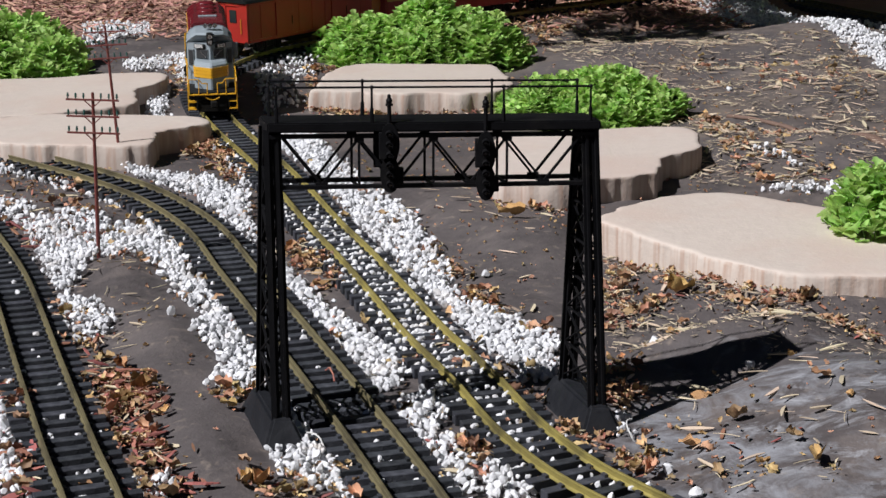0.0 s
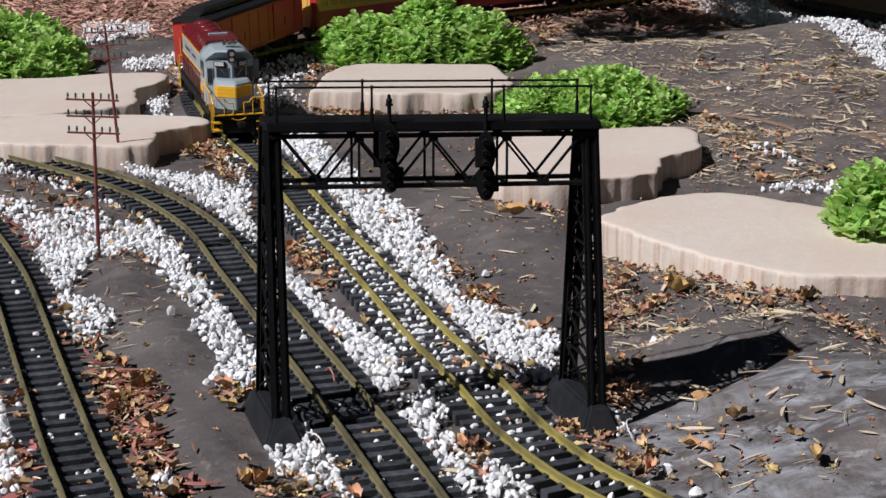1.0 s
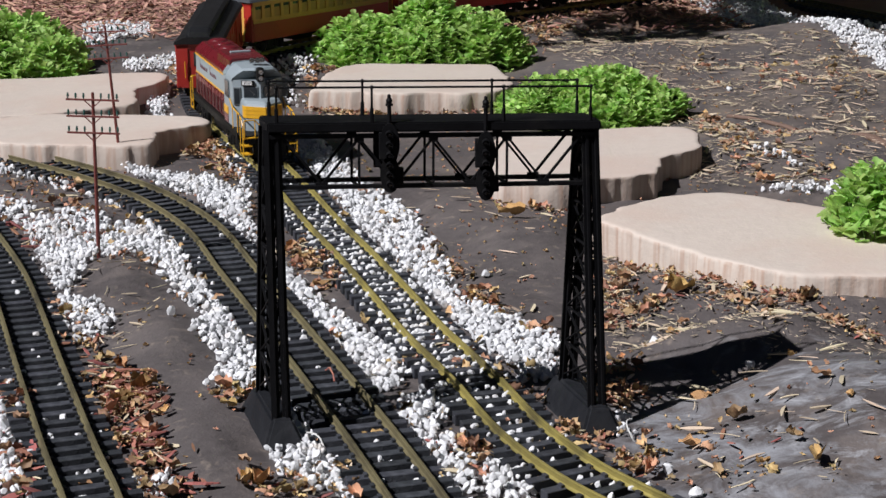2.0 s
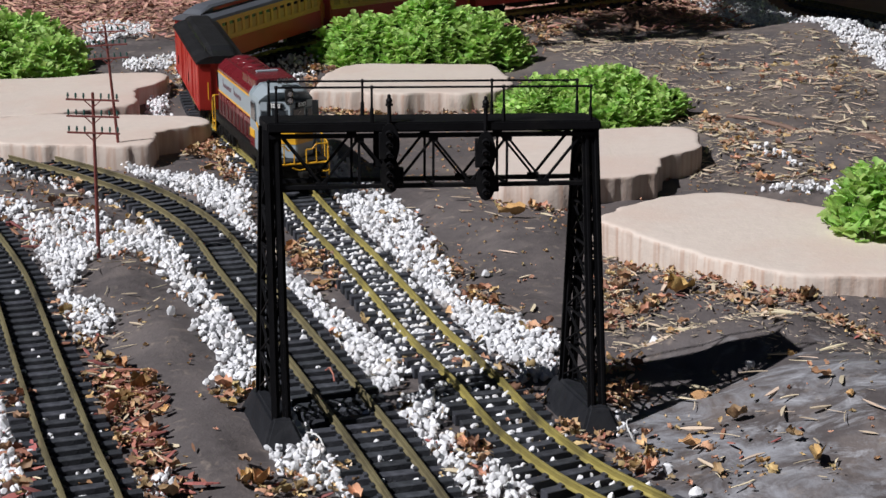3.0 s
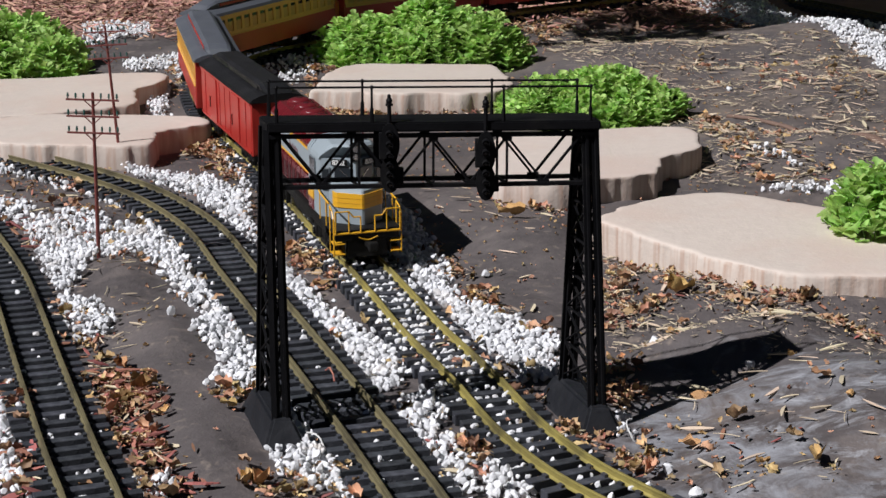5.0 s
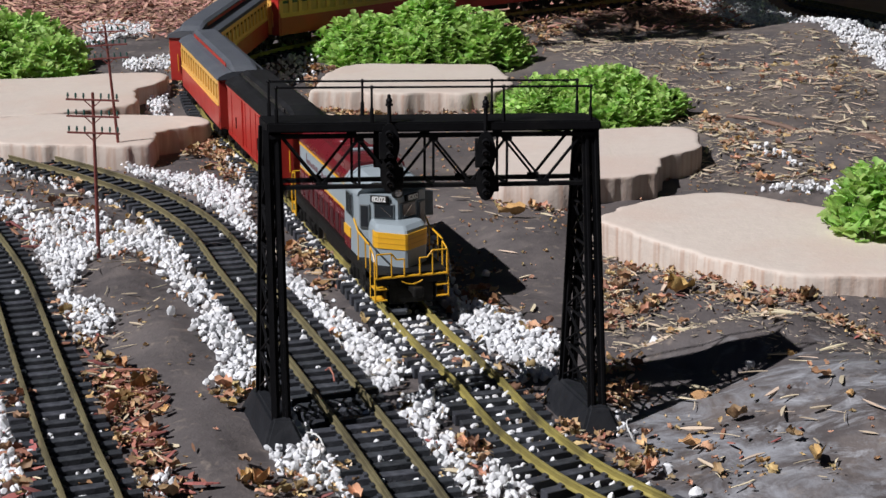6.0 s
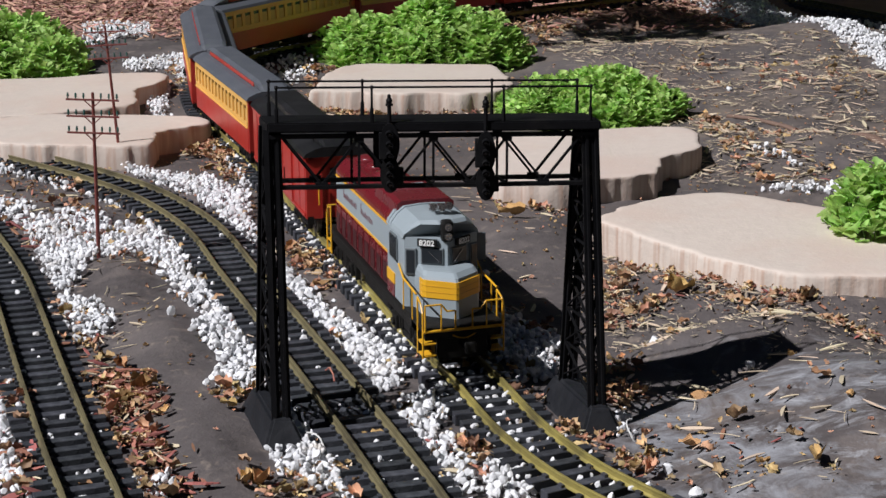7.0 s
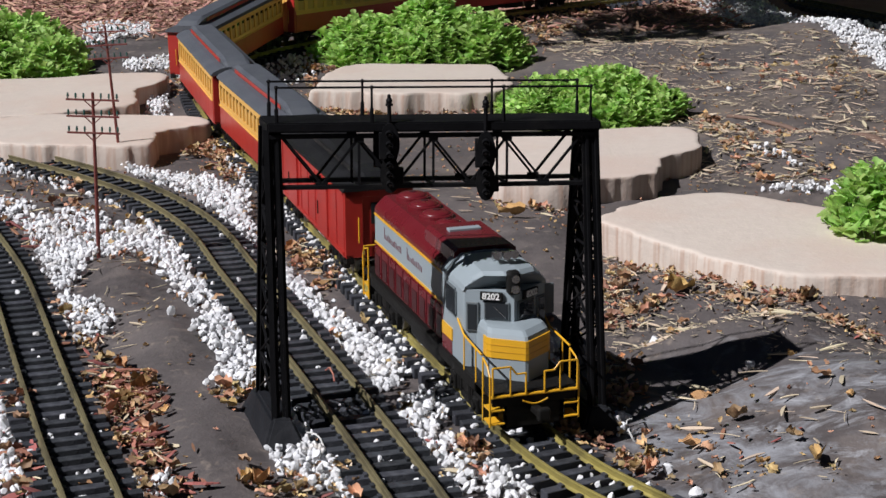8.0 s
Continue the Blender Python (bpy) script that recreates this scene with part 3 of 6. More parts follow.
# ================= flagstones =================
def build_slab(name, pts, top, thick, label, seed, lip=0.006):
    """A rough-hewn stone slab: a wavy outline, a gently uneven top and a chiselled, ribbed side."""
    ctr = np.mean(np.array(pts), axis=0)
    ln = Line([(p[0] - ctr[0], p[1] - ctr[1]) for p in pts] + [(pts[0][0] - ctr[0], pts[0][1] - ctr[1])])
    n = max(120, int(ln.length / 0.006))
    rng = random.Random(seed)
    off = Vector((rng.uniform(0, 50), rng.uniform(0, 50), 0))
    outline = []
    for i in range(n):
        p = ln.at(ln.length * i / n)
        d = p.normalized()
        outline.append(p + d * (0.016 * noise.noise(p * 9 + off) + 0.005 * noise.noise(p * 40 + off)))
    rings = []
    for k, (f, z, rough) in enumerate(((0.06, top, 0), (0.3, top, 0), (0.55, top, 0), (0.8, top, 0), (0.95, top - 0.0002, 0), (0.988, top - 0.0006, 0.1),
                                       (0.998, top - 0.0022, 0.6), (1.002, top - 0.006, 1), (1.006, top - thick * 0.4, 1), (1.004, top - thick * 0.65, 1),
                                       (1.0, top - thick * 0.85, 1), (0.985, top - thick, 1))):
        ring = []
        for i, p in enumerate(outline):
            rib = (0.0045 * noise.noise(Vector((i * 0.62, seed, k * 0.06))) + 0.005 * noise.noise(Vector((i * 0.13, seed + 9, k * 0.15)))) * rough
            q = p * f + p.normalized() * rib
            zz = z + (0.0016 * noise.noise(Vector((q.x * 7, q.y * 7, seed))) + 0.0005 * noise.noise(Vector((q.x * 30, q.y * 30, seed)))) * (1 if k < 7 else 0.2)
            ring.append((q.x, q.y, zz))
        rings.append(ring)
    bm = bmesh.new()
    loft(bm, rings[::-1])
    ob = part(name, bm, SLAB, None, label, True)
    ob.matrix_basis = Matrix.Translation((ctr[0], ctr[1], 0))
    return tagged(ob, label, "flagstone", "tan flagstones")


build_slab("flagstone", [(-1.02, 3.05), (-0.93, 3.32), (-0.76, 3.40), (-0.56, 3.435), (-0.535, 3.33), (-0.575, 3.24), (-0.555, 3.10), (-0.66, 3.02), (-0.80, 2.98)],
           0.020, 0.055, "pale tan rough-hewn flagstone with a shaded notch", 3)
build_slab("flagstone", [(-0.98, 2.93), (-0.80, 2.96), (-0.675, 3.00), (-0.437, 2.974), (-0.405, 2.90), (-0.475, 2.84), (-0.465, 2.735), (-0.60, 2.735), (-0.76, 2.79)],
           0.020, 0.055, "pale tan rough-hewn flagstone beside the curved track", 5)
build_slab("flagstone", [(-0.249, 3.216), (-0.185, 3.507), (0.0, 3.515), (0.105, 3.492), (0.125, 3.35), (0.115, 3.199), (-0.06, 3.185)],
           0.020, 0.050, "pale tan flagstone in front of a leafy plant", 7)
build_slab("flagstone", [(0.06, 2.62), (0.108, 2.79), (0.25, 2.83), (0.391, 2.839), (0.415, 2.70), (0.34, 2.60), (0.299, 2.50), (0.18, 2.45), (0.08, 2.455)],
           0.020, 0.052, "pale tan flagstone with a dark chiselled side", 9)
build_slab("flagstone", [(0.196, 2.19), (0.27, 2.285), (0.386, 2.335), (0.519, 2.235), (0.66, 2.20), (0.70, 2.05), (0.60, 1.935), (0.45, 1.915), (0.343, 1.965), (0.268, 2.075)],
           0.030, 0.060, "large pale tan flagstone with a ribbed side", 11)


# ================= gravel =================
def inside_poly(x, y, poly):
    hit = False
    for (x0, y0), (x1, y1) in zip(poly, poly[1:] + poly[:1]):
        if (y0 > y) != (y1 > y) and x < (x1 - x0) * (y - y0) / (y1 - y0) + x0:
            hit = not hit
    return hit


def area(poly):
    return abs(sum(a[0] * b[1] - b[0] * a[1] for a, b in zip(poly, poly[1:] + poly[:1]))) / 2


def fill(poly, per_m2, rng, spread=0.005, thin=-0.6):
    """Random places in a plan patch, with a frayed edge and thin spots."""
    xs, ys = [p[0] for p in poly], [p[1] for p in poly]
    want, out, tries = int(area(poly) * per_m2), [], 0
    while len(out) < want and tries < want * 30:
        tries += 1
        x, y = rng.uniform(min(xs), max(xs)), rng.uniform(min(ys), max(ys))
        if inside_poly(x, y, poly) and noise.noise(Vector((x * 22, y * 22, 4))) > thin:
            out.append((x + rng.gauss(0, spread), y + rng.gauss(0, spread)))
    return out


def stone_shape(seed, level=2):
    """A worn marble chip: a ball squashed and cut by a few blunt planes."""
    rng = random.Random(seed)
    bm = bmesh.new()
    bmesh.ops.create_icosphere(bm, subdivisions=level, radius=1)
    cuts = [(Vector((rng.gauss(0, 1), rng.gauss(0, 1), rng.gauss(0, 1))).normalized(), rng.uniform(0.48, 0.78)) for _ in range(9)]
    for v in bm.verts:
        for nrm, d in cuts:
            over = v.co.dot(nrm) - d
            if over > 0:
                v.co -= nrm * over * 0.95
        v.co *= 1 + 0.10 * noise.noise(v.co * 1.7 + Vector((seed, 0, 0)))
        v.co.x *= 1.15
        v.co.z *= 0.80
    co = [v.co.copy() for v in bm.verts]
    bm.verts.index_update()
    fs = [tuple(v.index for v in f.verts) for f in bm.faces]
    bm.free()
    return np.array([tuple(c) for c in co]), fs


SHAPES = [stone_shape(s) for s in range(14)]


def joined(name, placed, shapes, mat, smooth=True):
    """One mesh out of many small pieces: placed holds (shape index, 4x4 pose)."""
    vs, fs, base = [], [], 0
    for k, m in placed:
        co, faces = shapes[k]
        a = np.array(m)
        vs.append(co @ a[:3, :3].T + a[:3, 3])
        fs.extend(tuple(i + base for i in f) for f in faces)
        base += len(co)
    return mesh_of(name, np.concatenate(vs).tolist(), fs, mat, smooth)


def tumbled(x, y, z, size, rng):
    return Matrix.LocRotScale((x, y, z), Euler((rng.uniform(0, 6.3), rng.uniform(0, 6.3), rng.uniform(0, 6.3))), Vector((size, size, size)))


STONE_AT = []
GRAVEL_RNG = random.Random(21)


def rail_clear(x, y):
    """Distance to the nearest track's middle."""
    return min(ln.near(x, y)[1] for ln in LINES)


def gravel(poly, per_m2=15000, small=0.0026, big=0.0058):
    for x, y in fill(poly, per_m2 * 1.25, GRAVEL_RNG):
        r = small + (big - small) * GRAVEL_RNG.random() ** 1.5
        d = rail_clear(x, y)
        if d < 0.030 and GRAVEL_RNG.random() < 0.75:
            continue
        lift = GRAVEL_RNG.choice((0, 0.002, 0.005, 0.009)) if d > 0.046 else 0.0
        STONE_AT.append((x, y, ground_z(x, y) + r * 0.55 + lift, r))


def crib_gravel(line, s0, s1, n):
    """Stones lying between the ties."""
    for _ in range(n):
        s = GRAVEL_RNG.uniform(s0, s1)
        k = round((s - 0.01) / 0.0245 - 0.5) + 0.5
        p = line.side(0.01 + k * 0.0245 + GRAVEL_RNG.gauss(0, 0.0022), GRAVEL_RNG.uniform(-0.040, 0.040))
        r = GRAVEL_RNG.uniform(0.0026, 0.0048)
        STONE_AT.append((p.x, p.y, -0.0105 + GRAVEL_RNG.uniform(-0.003, 0.002), r))


gravel([(-0.279, 2.958), (-0.215, 2.931), (-0.125, 2.627), (-0.06, 2.461), (0.004, 2.116), (0.01, 1.993), (0.056, 1.935), (0.125, 1.839), (0.117, 1.717), (0.084, 1.7), (0.046, 1.821), (-0.031, 2.066), (-0.113, 2.348), (-0.197, 2.669)], 39100)
gravel([(-0.32, 3.06), (-0.238, 2.981), (-0.2, 2.71), (-0.269, 2.877)], 34500)
gravel([(-0.206, 2.148), (-0.152, 1.998), (-0.092, 1.865), (-0.04, 1.804), (-0.036, 1.748), (-0.05, 1.678), (-0.073, 1.678), (-0.108, 1.806), (-0.154, 1.93), (-0.198, 2.059)], 39100)
gravel([(-0.036, 1.648), (-0.004, 1.672), (0.006, 1.640), (0.004, 1.60), (-0.004, 1.555), (0.016, 1.50), (0.035, 1.4), (0.006, 1.401), (-0.022, 1.522), (-0.040, 1.60)], 33000)
gravel([(0.026, 1.572), (0.05, 1.55), (0.073, 1.466), (0.084, 1.399), (0.04, 1.4), (0.033, 1.507)], 25299)
gravel([(-0.512, 2.721), (-0.385, 2.644), (-0.288, 2.521), (-0.27, 2.353), (-0.239, 2.232), (-0.284, 2.338), (-0.353, 2.506), (-0.429, 2.619)], 39100)
gravel([(-0.718, 2.771), (-0.658, 2.748), (-0.568, 2.663), (-0.469, 2.546), (-0.429, 2.456), (-0.353, 2.324), (-0.325, 2.206), (-0.322, 2.1), (-0.373, 2.153), (-0.428, 2.182), (-0.459, 2.328), (-0.407, 2.373), (-0.444, 2.45), (-0.507, 2.522), (-0.57, 2.586), (-0.651, 2.678), (-0.703, 2.708)], 32199)
gravel([(-0.58, 2.363), (-0.477, 2.408), (-0.446, 2.238), (-0.452, 2.078), (-0.463, 2.03), (-0.511, 2.158)], 36800)
gravel([(-0.467, 2.018), (-0.413, 1.982), (-0.369, 1.872), (-0.397, 1.833), (-0.433, 1.916)], 29899)
gravel([(-0.354, 2.126), (-0.304, 2.074), (-0.258, 1.978), (-0.211, 1.848), (-0.191, 1.681), (-0.232, 1.682), (-0.233, 1.771), (-0.277, 1.85), (-0.272, 1.933), (-0.322, 2.002)], 34500)
gravel([(-0.164, 1.491), (-0.129, 1.539), (-0.098, 1.51), (-0.067, 1.402), (-0.092, 1.403), (-0.134, 1.444)], 32199)
gravel([(-0.496, 1.855), (-0.466, 1.777), (-0.42, 1.637), (-0.382, 1.516), (-0.353, 1.408), (-0.387, 1.409)], 27599)
gravel([(-0.661, 2.534), (-0.59, 2.445), (-0.58, 2.363), (-0.619, 2.364)], 18400)
gravel([(-0.59, 3.839), (-0.57, 3.878), (-0.467, 3.257), (-0.403, 3.037), (-0.317, 2.714), (-0.288, 2.558), (-0.336, 2.715), (-0.44, 3.091), (-0.53, 3.509)], 29899)
gravel([(-0.899, 4.397), (-0.734, 4.387), (-0.709, 4.19), (-0.836, 4.106)], 20700)
gravel([(-0.706, 3.791), (-0.581, 3.863), (-0.552, 3.707), (-0.667, 3.705)], 18400)
gravel([(-0.33, 3.70), (-0.265, 3.68), (-0.262, 3.55), (-0.30, 3.45), (-0.262, 3.307), (-0.328, 3.194), (-0.38, 3.502)], 6500)
gravel([(0.637, 4.81), (0.837, 4.796), (0.921, 4.241), (1.004, 3.918), (0.903, 3.508), (0.91, 3.723), (0.835, 4.15), (0.725, 4.302), (0.629, 4.63)], 20700)
gravel([(0.502, 2.746), (0.517, 2.754), (0.563, 2.661), (0.548, 2.634)], 6899)
gravel([(0.471, 2.52), (0.516, 2.511), (0.586, 2.527), (0.628, 2.472), (0.611, 2.421), (0.534, 2.437), (0.47, 2.488)], 7359)
gravel([(0.959, 4.788), (1.106, 4.33), (1.07, 4.184), (0.929, 4.79)], 11500)
gravel([(0.158, 1.592), (0.179, 1.607), (0.178, 1.547), (0.161, 1.533)], 25299)
gravel([(-0.276, 1.447), (-0.245, 1.446), (-0.234, 1.406), (-0.264, 1.406)], 23000)
gravel([(-0.165, 1.681), (-0.125, 1.599), (-0.12, 1.525), (-0.143, 1.554)], 20700)
gravel([(-0.43, 2.90), (-0.475, 3.04), (-0.515, 3.18), (-0.535, 3.40), (-0.565, 3.42), (-0.545, 3.20), (-0.505, 3.05), (-0.455, 2.90)], 26000)
crib_gravel(LINE_A, LINE_A.near(0.02, 1.69)[0], LINE_A.near(-0.19, 2.40)[0], 620)
crib_gravel(LINE_A, LINE_A.near(0.156, 1.37)[0], LINE_A.near(0.02, 1.69)[0], 110)
crib_gravel(LINE_A, LINE_A.near(-0.19, 2.40)[0], LINE_A.near(-0.36, 2.95)[0], 60)
crib_gravel(LINE_B, LINE_B.near(-0.02, 1.36)[0], LINE_B.near(-0.42, 2.47)[0], 45)
crib_gravel(LINE_C, LINE_C.near(-0.30, 1.37)[0], LINE_C.near(-0.6, 2.24)[0], 45)
for sx, sy, sr in ((-0.312, 1.91, 0.0065), (0.218, 1.404, 0.0065), (0.231, 1.817, 0.0065), (-0.125, 1.881, 0.0065), (0.053, 2.078, 0.0065), (-0.039, 2.133, 0.0065), (0.199, 1.456, 0.0065), (0.168, 1.554, 0.0065), (-0.181, 1.673, 0.0065), (-0.265, 1.414, 0.0065), (0.315, 1.704, 0.0065), (0.343, 3.45, 0.0065), (0.552, 3.314, 0.0065)):
    STONE_AT.append((sx, sy, ground_z(sx, sy) + 0.004, sr))


def build_gravel():
    base = empty("gravel_bed", None, "loose white marble gravel between and beside the tracks", "gravel", "", "stuff")
    order = sorted(range(len(STONE_AT)), key=lambda i: STONE_AT[i][1] + 0.25 * abs(STONE_AT[i][0]))
    rng = random.Random(5)
    single = set(order[:300])
    meshes = []
    for k, (co, fs) in enumerate(SHAPES):
        meshes.append(mesh_of("stone", co.tolist(), fs, STONE_ONE))
    rest = []
    for i, (x, y, z, r) in enumerate(STONE_AT):
        k = rng.randrange(len(SHAPES))
        m = tumbled(x, y, z, r, rng)
        if i in single:
            ob = new("stone", meshes[k])
            ob.parent = base
            ob.matrix_basis = m
        else:
            rest.append((k, m))
    ob = new("loose_stones", joined("loose_stones", rest, SHAPES, STONE, False))
    ob.parent = base
    tagged(ob, "heaped white marble chips", "", "", "stuff")


build_gravel()


# ================= dry leaves, straw, bark =================
def leaf_shape(seed, curl):
    """A dry leaf: a pointed blade, folded along its rib, curled and twisted."""
    rng = random.Random(seed)
    rows, cols = 6, 4
    co, fs = [], []
    tw, wave = rng.uniform(-0.8, 0.8), rng.uniform(0, 6)
    for i in range(rows + 1):
        t = i / rows
        w = 0.29 * math.sin(math.pi * min(1, t * 0.96 + 0.03)) ** 0.8 * (1.15 - 0.5 * t) + 0.012
        for j in range(cols + 1):
            q = (j / cols - 0.5) * 2
            w2 = w * (1 + 0.30 * math.sin(wave + i * 2.6 + q))
            z = curl * (0.9 * (t - 0.5) ** 2 + 0.42 * q * q * w2 / 0.29) + 0.11 * math.sin(wave + 7 * t + 3 * q) + 0.05 * math.sin(2 * wave + 11 * t - 5 * q)
            y = q * w2
            a = tw * (t - 0.5)
            co.append((t - 0.5, y * math.cos(a) - z * math.sin(a), y * math.sin(a) + z * math.cos(a)))
    for i in range(rows):
        for j in range(cols):
            k = i * (cols + 1) + j
            fs.append((k, k + 1, k + cols + 2, k + cols + 1))
    return np.array(co), fs


def sliver_shape(seed, thick, wide):
    """A splinter: a long bent prism with ragged ends."""
    rng = random.Random(seed)
    co, fs = [], []
    bow = rng.uniform(-0.06, 0.06)
    for i, t in enumerate((-0.5, -0.2, 0.15, 0.5)):
        f = 1.0 if i in (1, 2) else rng.uniform(0.3, 0.8)
        b = bow * (1 - 4 * t * t)
        for a, c in ((-1, -1), (1, -1), (1, 1), (-1, 1)):
            co.append((t + rng.uniform(-0.04, 0.04), a * wide * f + b, c * thick * f))
    for i in range(3):
        for j in range(4):
            k, q = i * 4 + j, i * 4 + (j + 1) % 4
            fs.append((k, q, q + 4, k + 4))
    fs += [(3, 2, 1, 0), (12, 13, 14, 15)]
    return np.array(co), fs


LEAVES = [leaf_shape(s, c) for s, c in zip(range(10), (0.2, 0.5, 0.8, 1.1, 0.35, 0.9, -0.5, 0.6, 1.3, -0.8))]
STRAWS = [sliver_shape(s, 0.010 + 0.003 * s, 0.016 + 0.009 * s) for s in range(9)]
CHIPS = [sliver_shape(40 + s, 0.035, 0.10) for s in range(6)]
LITTER = {"leaf": [], "straw": [], "chip": []}
BIG_LEAVES = []
RNG = random.Random(77)


def lay(kind, shapes, poly, per_m2, lo, hi, tilt=0.75, lift=0.004):
    for x, y in fill(poly, per_m2, RNG, 0.010, 0.0 if kind == "leaf" else -0.1):
        if kind != "straw" and rail_clear(x, y) < 0.03 and RNG.random() < 0.8:
            continue
        L = lo + (hi - lo) * RNG.random() ** 1.5
        z = ground_z(x, y) + lift + RNG.random() * 0.004 + (0.004 if rail_clear(x, y) < 0.055 else 0)
        m = Matrix.LocRotScale((x, y, z), Euler((RNG.gauss(0, tilt), RNG.gauss(0, tilt * 0.6), RNG.uniform(0, 6.3))), Vector((L, L, L)))
        LITTER[kind].append((RNG.randrange(len(shapes)), m))


def leaves(poly, per_m2=4500, lo=0.006, hi=0.019):
    lay("leaf", LEAVES, poly, per_m2 * 1.7, lo, hi * 1.1, 0.5)
    lay("leaf", LEAVES, poly, per_m2 * 2.6, 0.003, 0.008, 0.6)
    lay("chip", CHIPS, poly, per_m2 * 0.6, 0.006, 0.018, 0.3, 0.002)
    lay("straw", STRAWS, poly, per_m2 * 0.7, 0.006, 0.026, 0.25, 0.004)


def straw(poly, per_m2=1500, lo=0.015, hi=0.055):
    lay("straw", STRAWS, poly, per_m2 * 2.2, lo * 0.5, hi * 0.62, 0.15, 0.002)


def chips(poly, per_m2=4000, lo=0.012, hi=0.04):
    lay("chip", CHIPS, poly, per_m2, lo, hi, 0.25, 0.003)


def big_leaf(x, y, size, turn, k, lift=0.006, tilt=0.0):
    BIG_LEAVES.append((x, y, size, turn, k, lift, tilt))


leaves([(-0.066, 2.346), (-0.018, 2.254), (0.032, 2.064), (0.075, 1.924), (0.123, 1.859), (0.12, 1.762), (0.074, 1.902), (0.023, 1.97), (-0.025, 2.17)], 3500)
leaves([(0.192, 2.06), (0.263, 2.134), (0.327, 2.081), (0.366, 1.983), (0.432, 1.947), (0.413, 1.852), (0.335, 1.917), (0.257, 1.919), (0.18, 1.858)], 2600)
leaves([(0.406, 1.852), (0.483, 1.81), (0.452, 1.683), (0.417, 1.755)], 3000)
leaves([(0.164, 1.743), (0.195, 1.76), (0.197, 1.672), (0.178, 1.592), (0.164, 1.623)], 7000)
leaves([(-0.417, 1.874), (-0.361, 1.774), (-0.304, 1.701), (-0.293, 1.634), (-0.286, 1.543), (-0.235, 1.446), (-0.215, 1.405), (-0.264, 1.406), (-0.308, 1.543), (-0.356, 1.685)], 5500)
leaves([(-0.229, 1.665), (-0.205, 1.682), (-0.191, 1.6), (-0.213, 1.601)], 5000)
leaves([(-0.213, 2.231), (-0.177, 2.259), (-0.132, 2.12), (-0.125, 1.997), (-0.155, 2.045)], 4500)
leaves([(0.082, 1.658), (0.142, 1.562), (0.184, 1.504), (0.188, 1.45), (0.154, 1.464), (0.104, 1.563)], 6000)
leaves([(0.187, 4.839), (0.42, 4.824), (0.396, 4.372), (0.19, 3.92), (0.162, 4.188)], 2500)
leaves([(0.502, 3.669), (0.857, 3.651), (0.813, 3.144), (0.663, 3.265), (0.488, 3.396)], 220)
leaves([(0.403, 3.162), (0.601, 2.946), (0.611, 2.563), (0.476, 2.567), (0.461, 2.858)], 380)
leaves([(0.066, 2.582), (0.182, 2.523), (0.169, 2.338), (0.079, 2.439)], 1500)
leaves([(0.191, 1.561), (0.298, 1.53), (0.355, 1.473), (0.337, 1.394), (0.201, 1.397)], 500)
leaves([(-0.461, 2.894), (-0.396, 2.987), (-0.304, 2.673), (-0.313, 2.596), (-0.401, 2.802)], 5000)
leaves([(-0.059, 1.804), (-0.016, 1.843), (0.033, 1.764), (0.008, 1.693)], 2500)
leaves([(-0.273, 3.53), (-0.197, 3.304), (0.081, 3.176), (-0.085, 3.129), (-0.231, 3.162)], 5000)
leaves([(0.358, 2.055), (0.439, 1.981), (0.421, 1.893), (0.362, 1.96)], 6500)
leaves([(-0.174, 1.484), (-0.075, 1.455), (-0.067, 1.402), (-0.17, 1.404)], 3000)
leaves([(-0.451, 1.671), (-0.398, 1.59), (-0.353, 1.408), (-0.387, 1.409)], 2500)
leaves([(-0.009, 1.596), (0.04, 1.565), (0.037, 1.453), (0.006, 1.441)], 2500)
leaves([(-0.467, 1.983), (-0.411, 1.937), (-0.399, 1.813), (-0.426, 1.853)], 3500)
leaves([(-0.273, 3.784), (-0.276, 3.565), (-0.211, 3.562)], 2500)
leaves([(-0.596, 3.8), (-0.54, 3.798), (-0.467, 3.257), (-0.503, 3.318)], 3000)
leaves([(-0.164, 2.708), (-0.067, 2.411), (-0.017, 2.116), (-0.063, 2.227)], 1500)
leaves([(-0.708, 2.729), (-0.526, 2.722), (-0.318, 2.075), (-0.619, 2.364)], 500)
leaves([(-0.288, 2.521), (0.111, 1.674), (0.201, 1.397), (0.104, 1.399)], 500)
leaves([(-0.279, 2.958), (-0.215, 2.931), (-0.125, 2.627), (-0.06, 2.461), (0.004, 2.116), (0.01, 1.993), (0.056, 1.935), (0.125, 1.839), (0.117, 1.717), (0.084, 1.7), (0.046, 1.821), (-0.031, 2.066), (-0.113, 2.348), (-0.197, 2.669)], 320)
leaves([(-0.32, 3.06), (-0.238, 2.981), (-0.2, 2.71), (-0.269, 2.877)], 320)
leaves([(-0.206, 2.148), (-0.152, 1.998), (-0.092, 1.865), (-0.04, 1.804), (-0.036, 1.748), (-0.05, 1.678), (-0.073, 1.678), (-0.108, 1.806), (-0.154, 1.93), (-0.198, 2.059)], 320)
leaves([(-0.055, 1.678), (-0.009, 1.677), (0.002, 1.627), (0.007, 1.522), (0.035, 1.4), (0.006, 1.401), (-0.025, 1.522)], 320)
leaves([(0.026, 1.572), (0.05, 1.55), (0.073, 1.466), (0.084, 1.399), (0.04, 1.4), (0.033, 1.507)], 320)
leaves([(-0.512, 2.721), (-0.385, 2.644), (-0.288, 2.521), (-0.27, 2.353), (-0.239, 2.232), (-0.284, 2.338), (-0.353, 2.506), (-0.429, 2.619)], 320)
